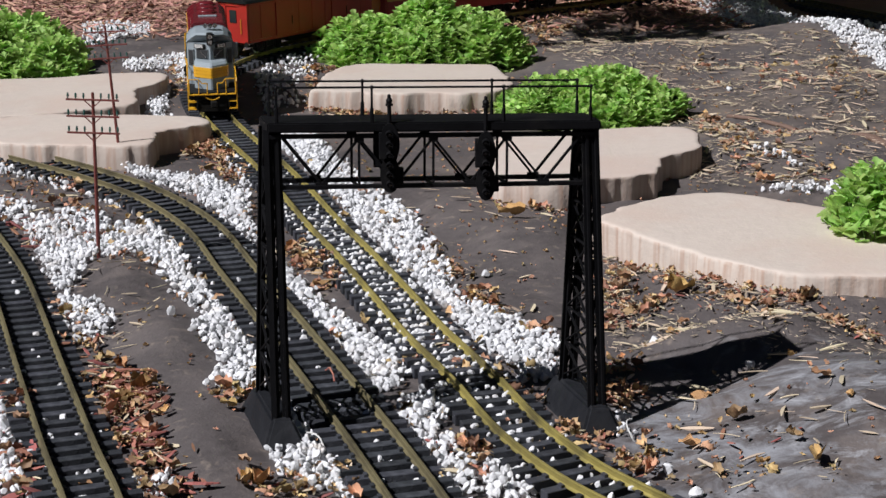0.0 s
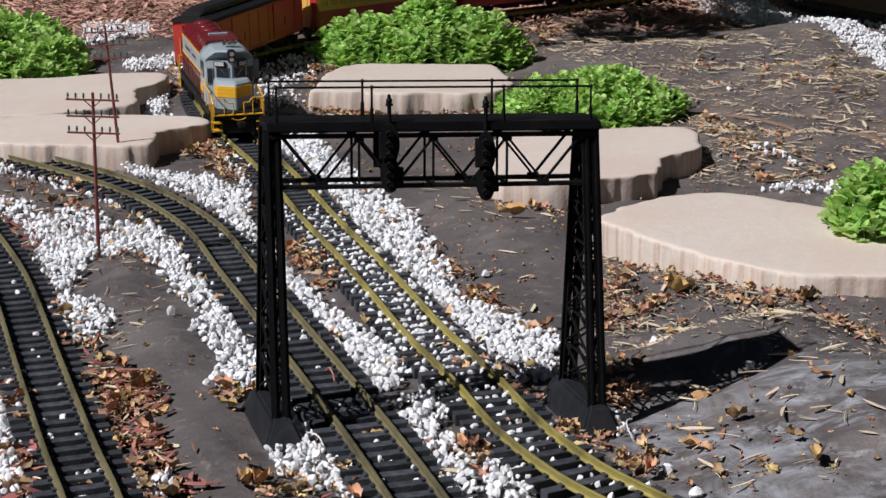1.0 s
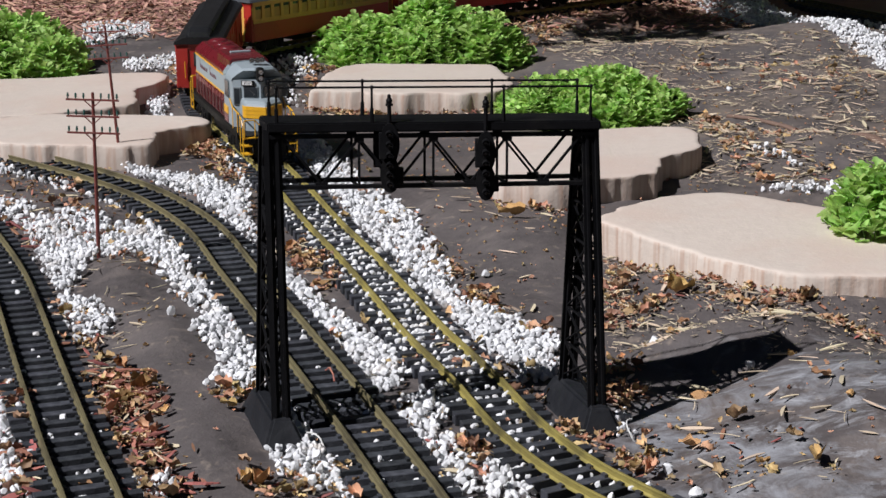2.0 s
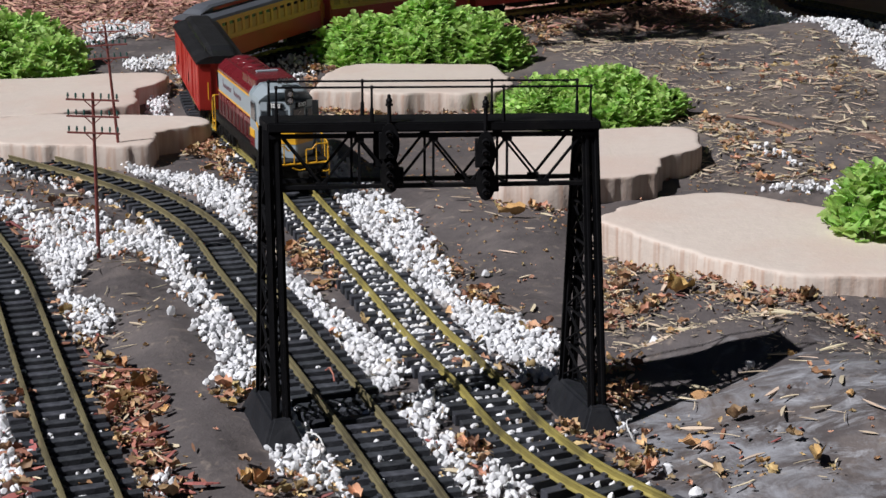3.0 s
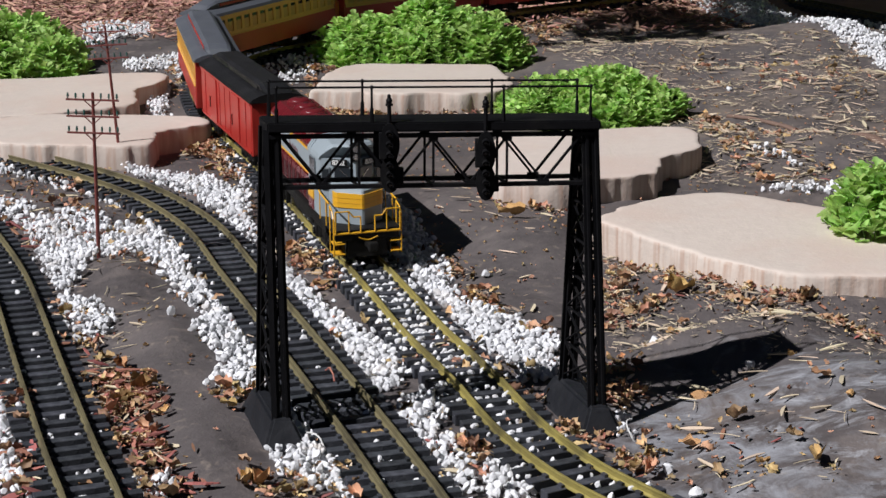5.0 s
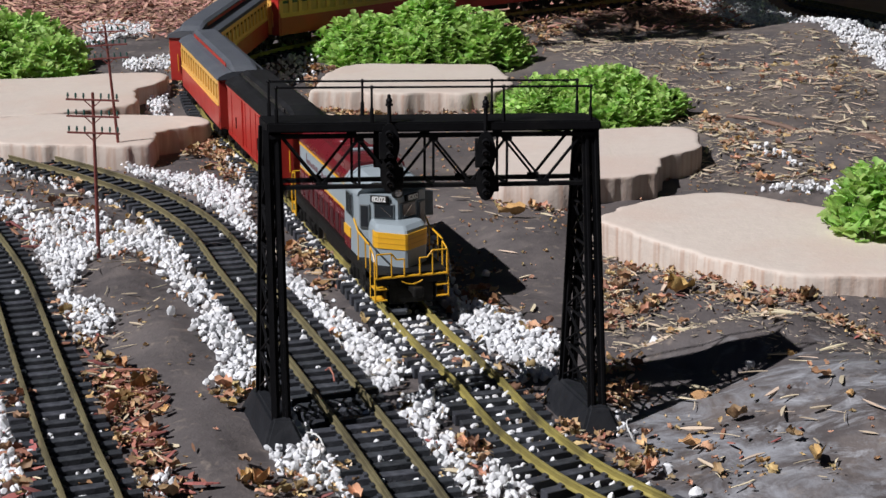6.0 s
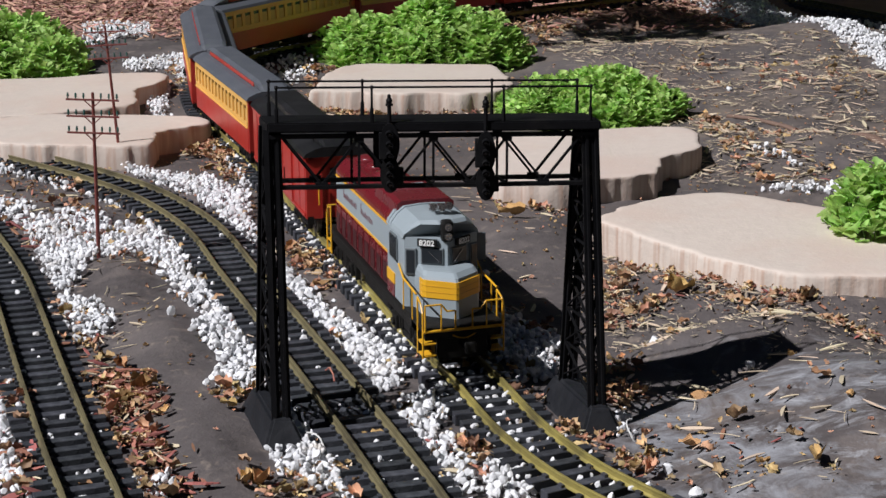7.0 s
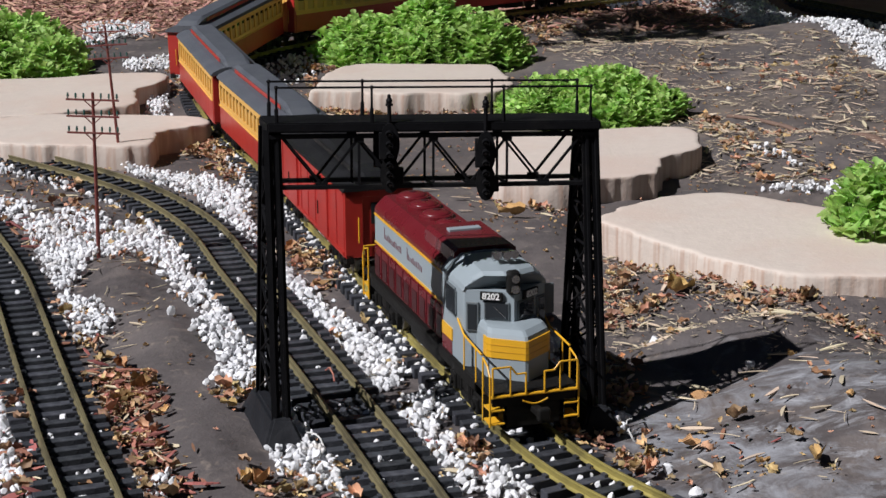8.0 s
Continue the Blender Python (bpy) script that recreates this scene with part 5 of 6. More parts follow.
def build_loco():
    g = empty("diesel_locomotive", None, "maroon and grey model diesel locomotive with yellow nose and handrails", "locomotive")
    xr, xf = -0.208, 0.2425
    W, hw, cw = 0.0425, 0.0372, 0.0410
    # frame, sills, tank
    bm = bmesh.new()
    box(bm, ((xr + xf) / 2, 0, 0.0435), (xf - xr - 0.004, 2 * W, 0.005), bevel=0.001)
    box(bm, (0, 0, 0.034), (0.36, 0.05, 0.016))
    part("walkway", bm, RUNNING, g, "dark walkway frame")
    for s in (-1, 1):
        bm = bmesh.new()
        box(bm, (0.012, s * W, 0.0395), (0.370, 0.002, 0.011), bevel=0.0005)
        part("side_sill", bm, RUNNING, g, "dark side sill")
    bm = bmesh.new()
    box(bm, (0.005, 0, 0.023), (0.120, 0.066, 0.026), bevel=0.007)
    part("fuel_tank", bm, RUNNING, g, "black fuel tank")
    for s in (-1, 1):
        bm = bmesh.new()
        rod(bm, (-0.035, s * 0.035, 0.033), (0.045, s * 0.035, 0.033), 0.005, 10)
        part("air_reservoir", bm, RUNNING, g)
    # long hood
    x0, x1, z1 = -0.172, 0.092, 0.1365
    bm = bmesh.new()
    box(bm, ((x0 + x1) / 2, 0, 0.0655), (x1 - x0, 2 * hw, 0.039), bevel=0.0006)
    hood = part("long_hood", bm, MAROON, g, "maroon long hood")
    bm = bmesh.new()
    box(bm, ((x0 + x1) / 2, 0, 0.101), (x1 - x0, 2 * hw, 0.032), bevel=0.0006)
    part("grey_band", bm, GREY, hood, "grey side band")
    bm = bmesh.new()
    prof = [(-hw, 0.117), (-hw, 0.1225), (-hw + 0.0020, 0.1265), (-hw + 0.007, 0.1315), (-hw + 0.013, z1), (hw - 0.013, z1), (hw - 0.007, 0.1315), (hw - 0.0020, 0.1265), (hw, 0.1225), (hw, 0.117)]
    loft(bm, [[(x, y, z) for y, z in prof] for x in (x0, x1)])
    part("hood_top", bm, MAROON, hood, "maroon hood roof")
    for s in (-1, 1):
        for z in (0.0852, 0.1168):
            bm = bmesh.new()
            panel(bm, x0 + 0.001, x1 - 0.001, s * hw, z - 0.0011, z + 0.0011, 0.0010)
            part("pinstripe", bm, YELLOW, hood, "yellow pinstripe")
        n = 9
        for k in range(n):
            pitch = (x1 - x0 - 0.006) / n
            xa = x0 + 0.004 + k * pitch
            bm = bmesh.new()
            panel(bm, xa, xa + pitch - 0.0035, s * hw, 0.049, 0.0815, 0.0018)
            dr = part("hood_door", bm, MAROON, hood)
            # louvres drawn as one flat darker panel; their dark is put into the colour
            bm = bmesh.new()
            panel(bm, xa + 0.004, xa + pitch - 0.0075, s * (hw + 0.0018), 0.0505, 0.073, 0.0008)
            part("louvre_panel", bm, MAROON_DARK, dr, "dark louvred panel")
        # script lettering as plain bars
        xa = x0 + 0.040
        rng = random.Random(4)
        for word in (0.066, 0.052):
            bm = bmesh.new()
            e = xa
            while e < xa + word:
                wd = rng.uniform(0.003, 0.0055)
                tall = 0.013 if e == xa else rng.uniform(0.004, 0.0075)
                panel(bm, e, e + wd * 0.4, s * hw, 0.0975, 0.0975 + tall, 0.0005)
                e += wd + 0.0012
            part("lettering", bm, LETTER, hood, "dark lettering as plain bars")
            xa += word + 0.022
    bm = bmesh.new()
    box(bm, (x0 - 0.001, 0, 0.085), (0.0016, 0.030, 0.060), bevel=0.0004)
    part("rear_door", bm, MAROON, hood)
    # roof fans, raised housing, exhaust
    for x, r in ((-0.148, 0.0185), (-0.104, 0.0185), (-0.060, 0.0185), (-0.018, 0.0150)):
        bm = bmesh.new()
        rod(bm, (x, 0, z1 - 0.001), (x, 0, z1 + 0.0030), r, 28)
        rod(bm, (x, 0, z1 + 0.0030), (x, 0, z1 + 0.0040), r, 28, r * 0.93)
        fan = part("roof_fan", bm, MAROON, g, "round maroon roof fan")
        bm = bmesh.new()
        ball(bm, (x, 0, z1 + 0.0036), (r * 0.86, r * 0.86, 0.0042), None, 24, 10)
        part("fan_cap", bm, MAROON, fan, "domed maroon fan cap", True)
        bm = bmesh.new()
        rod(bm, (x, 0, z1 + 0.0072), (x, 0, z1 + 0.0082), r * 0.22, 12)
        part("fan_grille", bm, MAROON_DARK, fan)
    bm = bmesh.new()
    loft(bm, [[(x, y, z) for y, z in ((-0.0325, z1 - 0.006), (-0.0315, z1 + 0.0055), (-0.027, z1 + 0.0090), (0.027, z1 + 0.0090), (0.0315, z1 + 0.0055), (0.0325, z1 - 0.006))]
              for x in (0.004, 0.100)])
    part("roof_housing", bm, MAROON, g, "raised maroon roof housing")
    bm = bmesh.new()
    box(bm, (0.034, 0, z1 + 0.0100), (0.010, 0.034, 0.003), bevel=0.0006)
    part("exhaust_stack", bm, GREY, g, "pale slotted exhaust stack")
    # cab with a wedge-shaped front
    cx0, cx1, ridge = 0.092, 0.154, 0.184
    SWEEP = (ridge - cx1 - 0.004) / cw
    bm = bmesh.new()
    plan = [(cx0, -cw), (cx1, -cw), (cx1 + 0.004, -cw + 0.001), (ridge, 0), (cx1 + 0.004, cw - 0.001), (cx1, cw), (cx0, cw)]
    loft(bm, [[(x, y, z) for x, y in plan] for z in (0.046, 0.1215)])
    cab = part("cab", bm, GREY, g, "grey cab body with a wedge front")
    bm = bmesh.new()
    prof = [(-cw - 0.0005, 0.1205), (-cw + 0.0010, 0.1255), (-cw + 0.0075, 0.1340), (-0.025, 0.1405), (-0.008, 0.1420), (0.008, 0.1420), (0.025, 0.1405), (cw - 0.0075, 0.1340), (cw - 0.0010, 0.1255), (cw + 0.0005, 0.1205)]
    rings = [[(x, y, z) for y, z in prof] for x in (cx0 - 0.003, cx1 - 0.012)]
    rings.append([(ridge - 0.004 - SWEEP * abs(y), y, z - 0.001) for y, z in prof])
    rings.append([(ridge + 0.0012 - SWEEP * abs(y), y, 0.1205 + (z - 0.1205) * 0.80) for y, z in prof])
    loft(bm, rings)
    part("cab_roof", bm, GREY, cab, "rounded grey cab roof")
    for x in (cx0 + 0.004, cx0 + 0.014):
        bm = bmesh.new()
        loft(bm, [[(x + d, y * 1.004, z + 0.0012) for y, z in prof] for d in (0, 0.0025)])
        part("roof_rib", bm, GREY, cab, "grey roof rib")
    for s in (-1, 1):
        bm = bmesh.new()
        panel(bm, cx0 + 0.0005, cx0 + 0.030, s * cw, 0.046, 0.060, 0.0008)
        part("cab_skirt", bm, MAROON, cab, "maroon lower cab panel")
        bm = bmesh.new()
        panel(bm, cx0 + 0.0005, cx0 + 0.032, s * cw, 0.0605, 0.0725, 0.0012)
        part("cab_stripe", bm, YELLOW, cab, "yellow cab panel")
        for xa, xb, za, zb in ((cx0 + 0.016, cx0 + 0.044, 0.090, 0.1150),):
            bm = bmesh.new()
            panel(bm, xa - 0.0018, xb + 0.0018, s * cw, za - 0.0018, zb + 0.0018, 0.0016)
            bmesh.ops.bevel(bm, geom=[e for e in bm.edges if abs(e.verts[0].co.y - e.verts[1].co.y) > 1e-4], offset=0.003, segments=3, affect="EDGES")
            fr = part("window_frame", bm, GREY_DARK, cab)
            bm = bmesh.new()
            panel(bm, xa, xb, s * (cw + 0.0014), za, zb, 0.0006)
            part("pane", bm, GLASS, fr, "dark side window")

    def on_front(s, y, z, out):
        return Matrix.Translation((ridge - SWEEP * y + out * 0.8, s * (y + out * 0.6 * 1), z)) @ Matrix.Rotation(s * math.atan(SWEEP), 4, "Z")

    for s in (-1, 1):
        bm = bmesh.new()
        box(bm, (0, 0, 0), (0.0022, 0.0245, 0.018), on_front(s, 0.0140, 0.1030, 0.0004), bevel=0.0005)
        fr = part("windscreen_frame", bm, GREY_DARK, cab)
        bm = bmesh.new()
        box(bm, (0, 0, 0), (0.0016, 0.0215, 0.0150), on_front(s, 0.0140, 0.1030, 0.0014))
        part("windscreen", bm, GLASS, fr, "dark windscreen pane")
        bm = bmesh.new()
        bar(bm, (on_front(s, 0.006, 0.0975, 0.0030)).translation, (on_front(s, 0.0165, 0.1085, 0.0030)).translation, 0.0006, 0.0006)
        part("wiper", bm, CHROME, fr, "thin bright wiper")
        bm = bmesh.new()
        box(bm, (0, 0, 0), (0.0024, 0.0125, 0.0290), on_front(s, 0.0338, 0.0960, 0.0004), bevel=0.0010)
        fr = part("window_frame", bm, GREY_DARK, cab)
        bm = bmesh.new()
        box(bm, (0, 0, 0), (0.0016, 0.0085, 0.0245), on_front(s, 0.0338, 0.0960, 0.0014))
        part("pane", bm, GLASS, fr, "narrow dark front window")
        bm = bmesh.new()
        box(bm, (0, 0, 0), (0.003, 0.0215, 0.0082), on_front(s, 0.0178, 0.1175, 0.0024), bevel=0.0006)
        nb = part("number_board", bm, RUNNING, cab, "black number board with white digits")
        txt = bpy.data.curves.new("number_text", "FONT")
        txt.body, txt.size, txt.align_x, txt.align_y, txt.extrude, txt.offset = "8202", 0.0084, "CENTER", "CENTER", 0.0002, 0.00025
        tmp = bpy.data.objects.new("number_text", txt)
        scene.collection.objects.link(tmp)
        bpy.context.view_layer.update()
        me = bpy.data.meshes.new_from_object(tmp.evaluated_get(bpy.context.evaluated_depsgraph_get()))
        bpy.data.objects.remove(tmp)
        me.materials.clear()
        me.materials.append(WHITE)
        ob = new("digits", me)
        ob.parent = nb
        ob.matrix_basis = on_front(s, 0.0178, 0.1175, 0.0045) @ Matrix(((0, 0, 1, 0), (1, 0, 0, 0), (0, 1, 0, 0), (0, 0, 0, 1)))
        tagged(ob, "white road number")
    bm = bmesh.new()
    box(bm, (ridge - 0.003, 0, 0.1310), (0.012, 0.012, 0.023), bevel=0.003)
    hl = part("headlight_housing", bm, RUNNING, cab, "dark headlight housing")
    for z in (0.1358, 0.1258):
        bm = bmesh.new()
        rod(bm, (ridge + 0.002, 0, z), (ridge + 0.0045, 0, z), 0.0040, 14)
        part("headlight", bm, CHROME, hl, "round headlight")
    bm = bmesh.new()
    for s, l in ((-1, 0.014), (0, 0.017), (1, 0.014)):
        a = Vector((0.142, s * 0.0085 + 0.002, 0.1495))
        rod(bm, a, a + Vector((l, 0, 0.001)), 0.0016, 10, 0.0044)
        rod(bm, a - Vector((0, 0, 0.006)), a, 0.0012, 6)
    part("air_horn", bm, CHROME, cab, "bright three-trumpet air horn")
    bm = bmesh.new()
    box(bm, (cx1 + 0.001, cw + 0.0045, 0.1040), (0.0022, 0.0100, 0.0300), bevel=0.0010)
    part("wind_deflector", bm, GREY_DARK, cab, "dark upright wind deflector")
    # low nose
    nx, nw = 0.220, 0.0305

    def nose_ring(z, w, d, e=0.0, xb=cx1 - 0.002):
        edge = nx - d - 0.74 * w
        return [(xb, -w - e, z), (edge - 0.003 + e, -w - e, z), (edge + 0.0015 + e, -w + 0.003 - e, z), (nx - d - 0.001 + e, -0.0015, z), (nx - d - 0.001 + e, 0.0015, z),
                (edge + 0.0015 + e, w - 0.003 + e, z), (edge - 0.003 + e, w + e, z), (xb, w + e, z)]

    bm = bmesh.new()
    loft(bm, [nose_ring(z, nw, 0) for z in (0.046, 0.0835)])
    nose = part("low_nose", bm, GREY, g, "grey wedge-fronted low nose")
    bm = bmesh.new()
    loft(bm, [nose_ring(z, w, d) for z, w, d in ((0.0835, nw, 0), (0.0885, nw - 0.001, 0.0025), (0.0925, nw - 0.003, 0.010), (0.0935, nw - 0.005, 0.020))])
    part("nose_top", bm, GREY, nose, "grey sloped nose top")
    bm = bmesh.new()
    loft(bm, [nose_ring(z, nw, 0, 0.0008, nx - 0.034) for z in (0.0665, 0.0850)])
    part("nose_band", bm, YELLOW, nose, "broad yellow nose band")
    for z in (0.0728, 0.0790):
        bm = bmesh.new()
        loft(bm, [nose_ring(q, nw, 0, 0.0011, nx - 0.033) for q in (z - 0.0003, z + 0.0003)])
        part("band_seam", bm, OCHRE, nose)
    bm = bmesh.new()
    box(bm, (nx - 0.042, 0.004, 0.0942), (0.004, 0.012, 0.0014))
    part("nose_hatch", bm, RUNNING, nose)
    # pilots, steps, handrails at each end
    for s, xe in ((-1, xr + 0.004), (1, xf - 0.004)):
        bm = bmesh.new()
        box(bm, (xe - s * 0.001, 0, 0.039), (0.004, 2 * W - 0.004, 0.013), bevel=0.0008)
        box(bm, (xe - s * 0.004, 0, 0.021), (0.004, 0.052, 0.022), bevel=0.001)
        pil = part("pilot", bm, RUNNING, g, "black pilot plate")
        bm = bmesh.new()
        rod(bm, (xe + s * 0.002, -W, 0.0425), (xe + s * 0.002, W, 0.0425), 0.0016, 8)
        part("pilot_edge", bm, YELLOW, pil, "yellow pilot edge")
        for yy in (-1, 1):
            for zz in (0.016, 0.029):
                bm = bmesh.new()
                box(bm, (xe - s * 0.008, yy * 0.036, zz), (0.018, 0.014, 0.0016))
                st = part("step", bm, YELLOW, pil, "yellow step")
                bm = bmesh.new()
                rod(bm, (xe + s * 0.001, yy * 0.029, zz), (xe + s * 0.001, yy * 0.043, zz), 0.0010)
                part("step_edge", bm, YELLOW, st, "yellow step edge")
            bm = bmesh.new()
            pts = [(xe + s * 0.001, yy * 0.043, 0.014), (xe + s * 0.001, yy * 0.043, 0.062), (xe - s * 0.006, yy * 0.043, 0.070), (xe - s * 0.020, yy * 0.0425, 0.074), (xe - s * 0.020, yy * 0.0425, 0.014)]
            for a, b in zip(pts, pts[1:]):
                rod(bm, a, b, 0.0010)
            part("grab_rail", bm, YELLOW, g, "yellow grab rail")
            # side plates of the yellow steps; their shade is painted in as black
            bm = bmesh.new()
            box(bm, (xe - s * 0.010, yy * 0.0295, 0.026), (0.020, 0.0014, 0.026), bevel=0.0004)
            box(bm, (xe - s * 0.0185, yy * 0.036, 0.026), (0.0014, 0.014, 0.026), bevel=0.0004)
            part("step_well", bm, RUNNING, pil, "step side plate, shade painted in as black")
            bm = bmesh.new()
            x = xe + s * 0.003
            pts = [(x, yy * 0.041, 0.044), (x, yy * 0.041, 0.0705), (x, yy * 0.024, 0.0705), (x, yy * 0.018, 0.063), (x, yy * 0.009, 0.063), (x, yy * 0.009, 0.044)]
            for a, b in zip(pts, pts[1:]):
                rod(bm, a, b, 0.0010)
            rod(bm, (x, yy * 0.024, 0.044), (x, yy * 0.024, 0.0705), 0.0008)
            part("end_handrail", bm, YELLOW, g, "yellow end handrail")
        bm = bmesh.new()
        for k in range(7):
            t = k / 6
            rod(bm, (xe + s * 0.003, -0.012 + 0.024 * t, 0.037 - 0.004 * math.sin(t * math.pi)), (xe + s * 0.003, -0.012 + 0.024 * min(1, t + 0.167), 0.037 - 0.004 * math.sin(min(1, t + 0.167) * math.pi)), 0.0008)
        part("cut_lever", bm, YELLOW, pil, "yellow uncoupling lever")
        coupler(g, xe, s)
    for s in (-1, 1):
        bm = bmesh.new()
        pts = [(cx1 - 0.010, s * 0.0425, 0.089), (cx1 + 0.010, s * 0.0428, 0.079), (xf - 0.026, s * 0.043, 0.076)]
        for a, b in zip(pts, pts[1:]):
            rod(bm, a, b, 0.0011)
        for x in (cx1 + 0.010, cx1 + 0.045):
            rod(bm, (x, s * 0.0428, 0.044), (x, s * 0.0428, 0.078), 0.0008)
        part("nose_handrail", bm, YELLOW, g, "yellow nose handrail")
    bogies = [build_bogie(g, x, 0.076, 0.0150, True) for x in (-0.145, 0.145)]
    return g, bogies, 0.145


def vestibule_end(g, s, w, trim):
    x = s * CAR_LEN / 2
    bm = bmesh.new()
    for yy in (-1, 1):
        box(bm, (x - s * 0.003, yy * (w - 0.014), 0.078), (0.006, 0.026, 0.096), bevel=0.0008)
    box(bm, (x - s * 0.003, 0, 0.122), (0.006, 2 * w - 0.004, 0.012), bevel=0.0008)
    part("end_wall", bm, RED, g, "red end wall")
    bm = bmesh.new()
    box(bm, (x - s * 0.0045, 0, 0.074), (0.004, 0.046, 0.088), bevel=0.0006)
    dr = part("end_door", bm, trim, g)
    bm = bmesh.new()
    box(bm, (x - s * 0.002, 0, 0.092), (0.0024, 0.022, 0.030))
    part("pane", bm, GLASS if trim is RED else CREAM, dr)
    for yy in (-1, 1):
        bm = bmesh.new()
        rod(bm, (x + s * 0.003, yy * 0.030, 0.052), (x + s * 0.003, yy * 0.030, 0.088), 0.0010)
        part("grab_rail", bm, YELLOW, g, "yellow grab rail")
        bm = bmesh.new()
        box(bm, (x - s * 0.012, yy * 0.043, 0.022), (0.022, 0.010, 0.002))
        box(bm, (x - s * 0.001, yy * 0.043, 0.028), (0.002, 0.010, 0.012))
        part("step", bm, RUNNING, g)


def car_roof(g, w):
    """A dark roof with a raised clerestory whose ends slope down."""
    h = CAR_LEN / 2 + 0.004
    low = [(-w - 0.003, 0.1250), (-w + 0.001, 0.1310), (-w + 0.016, 0.1375), (-0.022, 0.1400), (0.022, 0.1400), (w - 0.016, 0.1375), (w - 0.001, 0.1310), (w + 0.003, 0.1250)]
    bm = bmesh.new()
    loft(bm, [[(x, y, z) for y, z in low] for x in (-h, -h * 0.5, 0, h * 0.5, h)])
    roof = part("roof", bm, ROOF, g, "dark grey arched roof")
    bm = bmesh.new()
    hi = [(-0.025, 0.1385), (-0.0265, 0.1500), (-0.019, 0.1545), (0.019, 0.1545), (0.0265, 0.1500), (0.025, 0.1385)]
    rings = []
    for x, f in ((-h, 0.05), (-h + 0.018, 0.6), (-h + 0.045, 1), (h - 0.045, 1), (h - 0.018, 0.6), (h, 0.05)):
        rings.append([(x, y * (0.94 + 0.06 * f), 0.1385 + (z - 0.1385) * f) for y, z in hi])
    loft(bm, rings)
    part("clerestory", bm, ROOF, roof, "raised clerestory roof")
    return roof


def build_coach():
    g = empty("passenger_coach", None, "red passenger coach with cream window band and dark clerestory roof", "railway coach", "coaches of the train")
    w, h = 0.050, CAR_LEN / 2
    bm = bmesh.new()
    box(bm, (0, 0, 0.053), (CAR_LEN - 0.012, 2 * w, 0.044), bevel=0.0008)
    body = part("lower_body", bm, RED, g, "red lower body panels")
    bm = bmesh.new()
    box(bm, (0, 0, 0.100), (CAR_LEN - 0.014, 2 * w - 0.005, 0.050))
    part("window_backing", bm, GLASS, g, "dark window glazing")
    for s in (-1, 1):
        for z0, z1 in ((0.0752, 0.0840), (0.1140, 0.1248)):
            bm = bmesh.new()
            box(bm, (0, s * (w - 0.0015), (z0 + z1) / 2), (CAR_LEN - 0.012, 0.003, z1 - z0))
            part("window_band", bm, CREAM, g, "cream yellow band")
        bm = bmesh.new()
        box(bm, (0, s * (w + 0.0005), 0.0748), (CAR_LEN - 0.012, 0.003, 0.0018))
        part("belt_rail", bm, CREAM, g)
        n = 15
        step = (CAR_LEN - 0.016) / n
        for k in range(n + 1):
            bm = bmesh.new()
            box(bm, (-h + 0.008 + k * step, s * (w - 0.0012), 0.099), (0.0100, 0.0026, 0.030))
            part("window_pillar", bm, CREAM, g)
        for k in range(n):
            bm = bmesh.new()
            box(bm, (-h + 0.008 + (k + 0.5) * step, s * (w - 0.0030), 0.095), (step - 0.0095, 0.0016, 0.023))
            part("window_blind", bm, AMBER, g)
    for s in (-1, 1):
        bm = bmesh.new()
        box(bm, (s * 0.045, 0, 0.022), (0.060, 0.05, 0.018), bevel=0.002)
        part("underframe_box", bm, RUNNING, g)
    roof = car_roof(g, w)
    for s in (-1, 1):
        bm = bmesh.new()
        box(bm, (0, s * 0.0263, 0.1445), (CAR_LEN - 0.095, 0.0016, 0.0065))
        part("clerestory_stripe", bm, RED, roof, "red clerestory side")
        vestibule_end(g, s, w, CREAM)
        coupler(g, s * h, s)
    resize(g, 0.893, 0.86, 0.87)
    bogies = [build_bogie(g, x, 0.062, 0.0140, False) for x in (-0.155, 0.155)]
    return g, bogies, 0.155


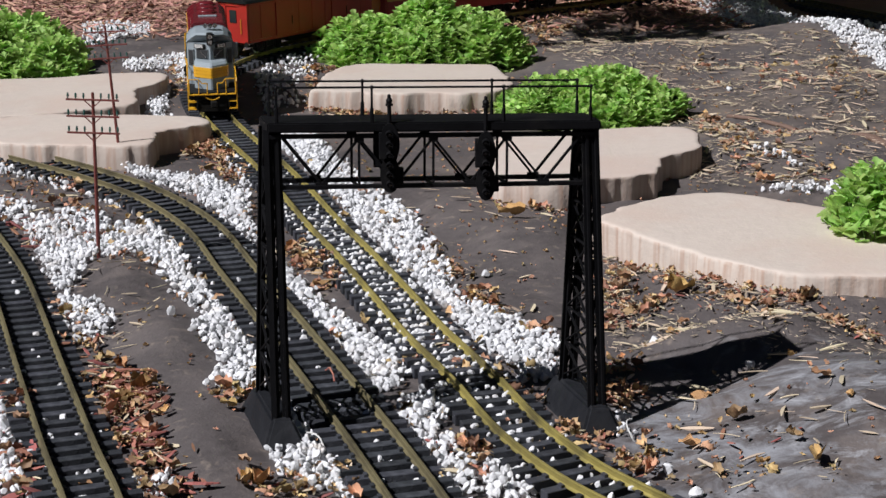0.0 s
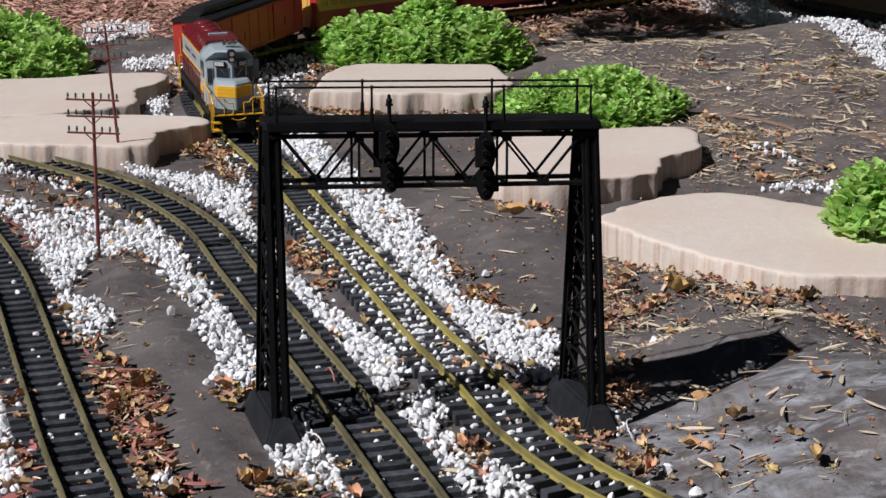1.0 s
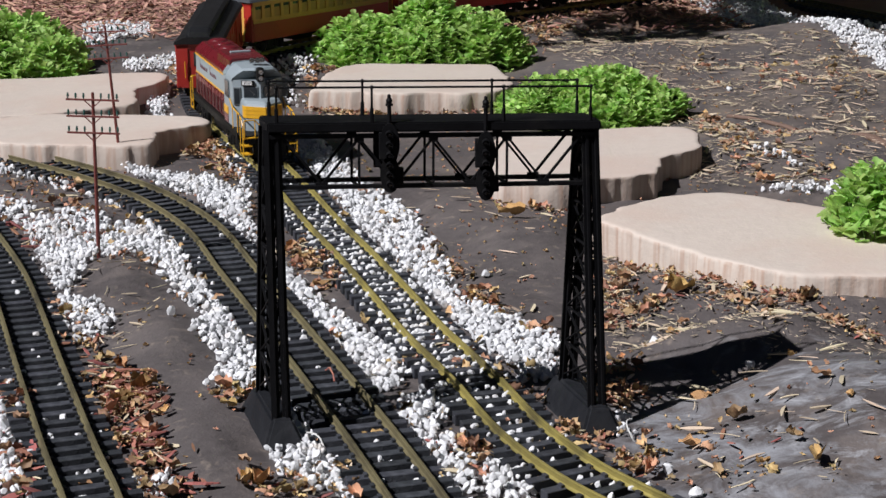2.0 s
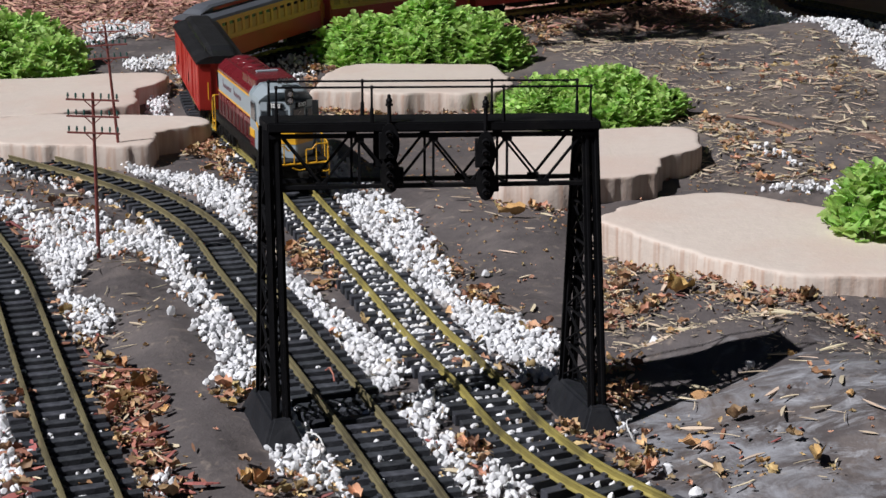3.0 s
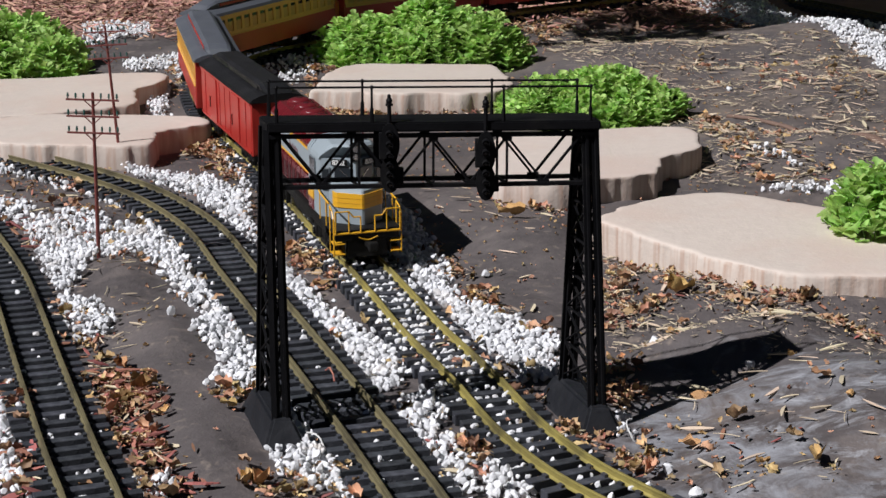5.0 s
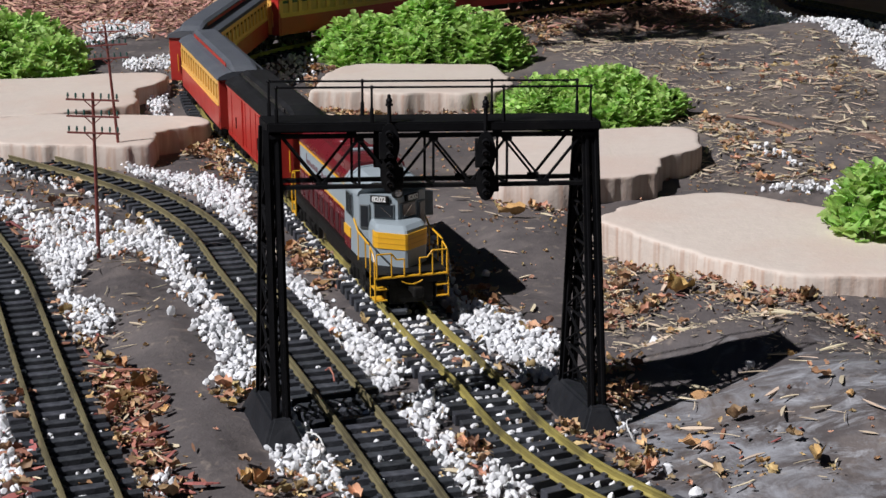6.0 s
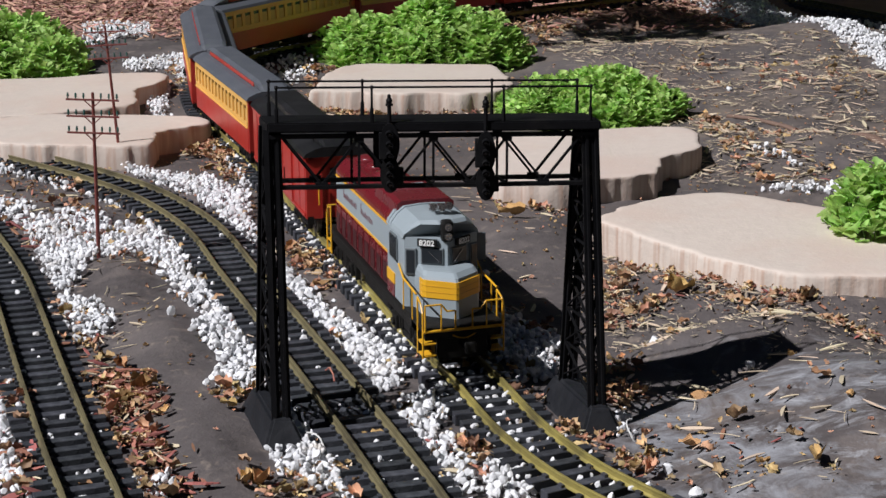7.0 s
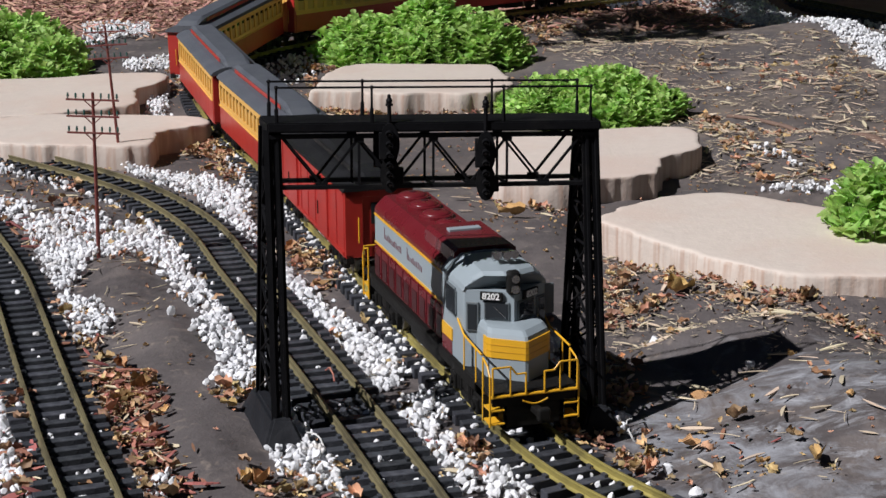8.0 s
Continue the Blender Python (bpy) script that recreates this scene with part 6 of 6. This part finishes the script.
def build_baggage():
    g = empty("baggage_car", None, "plain red baggage car with sliding doors and dark roof", "railway car", "coaches of the train")
    w, h = 0.050, CAR_LEN / 2
    bm = bmesh.new()
    box(bm, (0, 0, 0.078), (CAR_LEN - 0.010, 2 * w, 0.095), bevel=0.0008)
    part("body", bm, RED, g, "red car body")
    for s in (-1, 1):
        for x in (-0.105, 0.105):
            bm = bmesh.new()
            box(bm, (x, s * (w + 0.001), 0.078), (0.062, 0.003, 0.084), bevel=0.0006)
            dr = part("sliding_door", bm, RED, g, "red sliding door")
            bm = bmesh.new()
            rod(bm, (x - 0.026, s * (w + 0.003), 0.060), (x - 0.026, s * (w + 0.003), 0.080), 0.0012)
            part("door_handle", bm, RUNNING, dr)
        for z in (0.036, 0.1215):
            bm = bmesh.new()
            box(bm, (0, s * w, z), (CAR_LEN - 0.012, 0.003, 0.004))
            part("rub_rail", bm, RED, g)
        for x in (-0.19, -0.05, 0.0, 0.05, 0.19):
            bm = bmesh.new()
            box(bm, (x, s * w, 0.079), (0.0025, 0.002, 0.080))
            part("rib", bm, RED, g)
        vestibule_end(g, s, w, RED)
        coupler(g, s * h, s)
    bm = bmesh.new()
    box(bm, (0, 0, 0.022), (0.13, 0.05, 0.018), bevel=0.002)
    part("underframe_box", bm, RUNNING, g)
    roof = car_roof(g, w)
    bm = bmesh.new()
    for s in (-1, 1):
        box(bm, (0, s * 0.0263, 0.1445), (CAR_LEN - 0.095, 0.0016, 0.0065))
    part("clerestory_stripe", bm, RUNNING, roof, "black clerestory side")
    for ob in (roof, *roof.children):
        ob.data.materials[0] = ROOF_BLACK
    resize(g, 0.82, 0.86, 0.87)
    bogies = [build_bogie(g, x, 0.062, 0.0140, False) for x in (-0.130, 0.130)]
    return g, bogies, 0.130


TRAIN = []
at = 0.0
for build, length, gap in ((build_loco, 0.485, 0.072), (build_baggage, 0.390, 0.042), (build_coach, 0.425, 0.030), (build_coach, 0.425, 0.030), (build_coach, 0.425, 0.030),
                           (build_coach, 0.425, 0.030), (build_coach, 0.425, 0.030)):
    TRAIN.append((*build(), at + length / 2))
    at += length + gap


# ================= movement =================
# the arc position of the locomotive's front along its track, metre by second
FRONT_ROWS = [(0.0, 2.288), (1.0, 2.076), (1.5, 1.970), (3.5, 1.555), (4.5, 1.358), (6.5, 0.950), (7.0, 0.836), (8.0, 0.641)]
FRONT_FIT = np.polyfit([r[0] for r in FRONT_ROWS], [r[1] for r in FRONT_ROWS], 2)


def front_s(t):
    return float(np.polyval(FRONT_FIT, t))


def ride(s_mid, half):
    """The pose of a car whose two bogies stand on the track, half metres before and behind its middle."""
    a, b = LINE_A.at(s_mid - half), LINE_A.at(s_mid + half)
    c, d = (a + b) / 2, a - b
    return Matrix.Translation(c) @ Matrix.Rotation(math.atan2(d.y, d.x), 4, "Z") @ Matrix.Rotation(-math.atan2(d.z, math.hypot(d.x, d.y)), 4, "Y")


def motions():
    times = [k / 15 for k in range(121)]
    for car, bogies, half, behind in TRAIN:
        poses = [(t, ride(front_s(t) + behind, half)) for t in times]
        walk(car, poses[::3])
        for (bogie, wheels), k in zip(bogies, (-1, 1)):
            rows = []
            for t, m in poses[::3]:
                w = -LINE_A.way(front_s(t) + behind - k * half)
                turn = math.atan2(w.y, w.x) - m.to_euler().z
                rows.append((t, Matrix.Translation((k * half, 0, 0)) @ Matrix.Rotation(turn, 4, "Z")))
            walk(bogie, rows)
            for wheel, r in wheels:
                x = wheel.location.x
                walk(wheel, [(t, Matrix.Translation((x, 0, r)) @ Matrix.Rotation(-front_s(t) / r, 4, "Y")) for t in times])


motions()
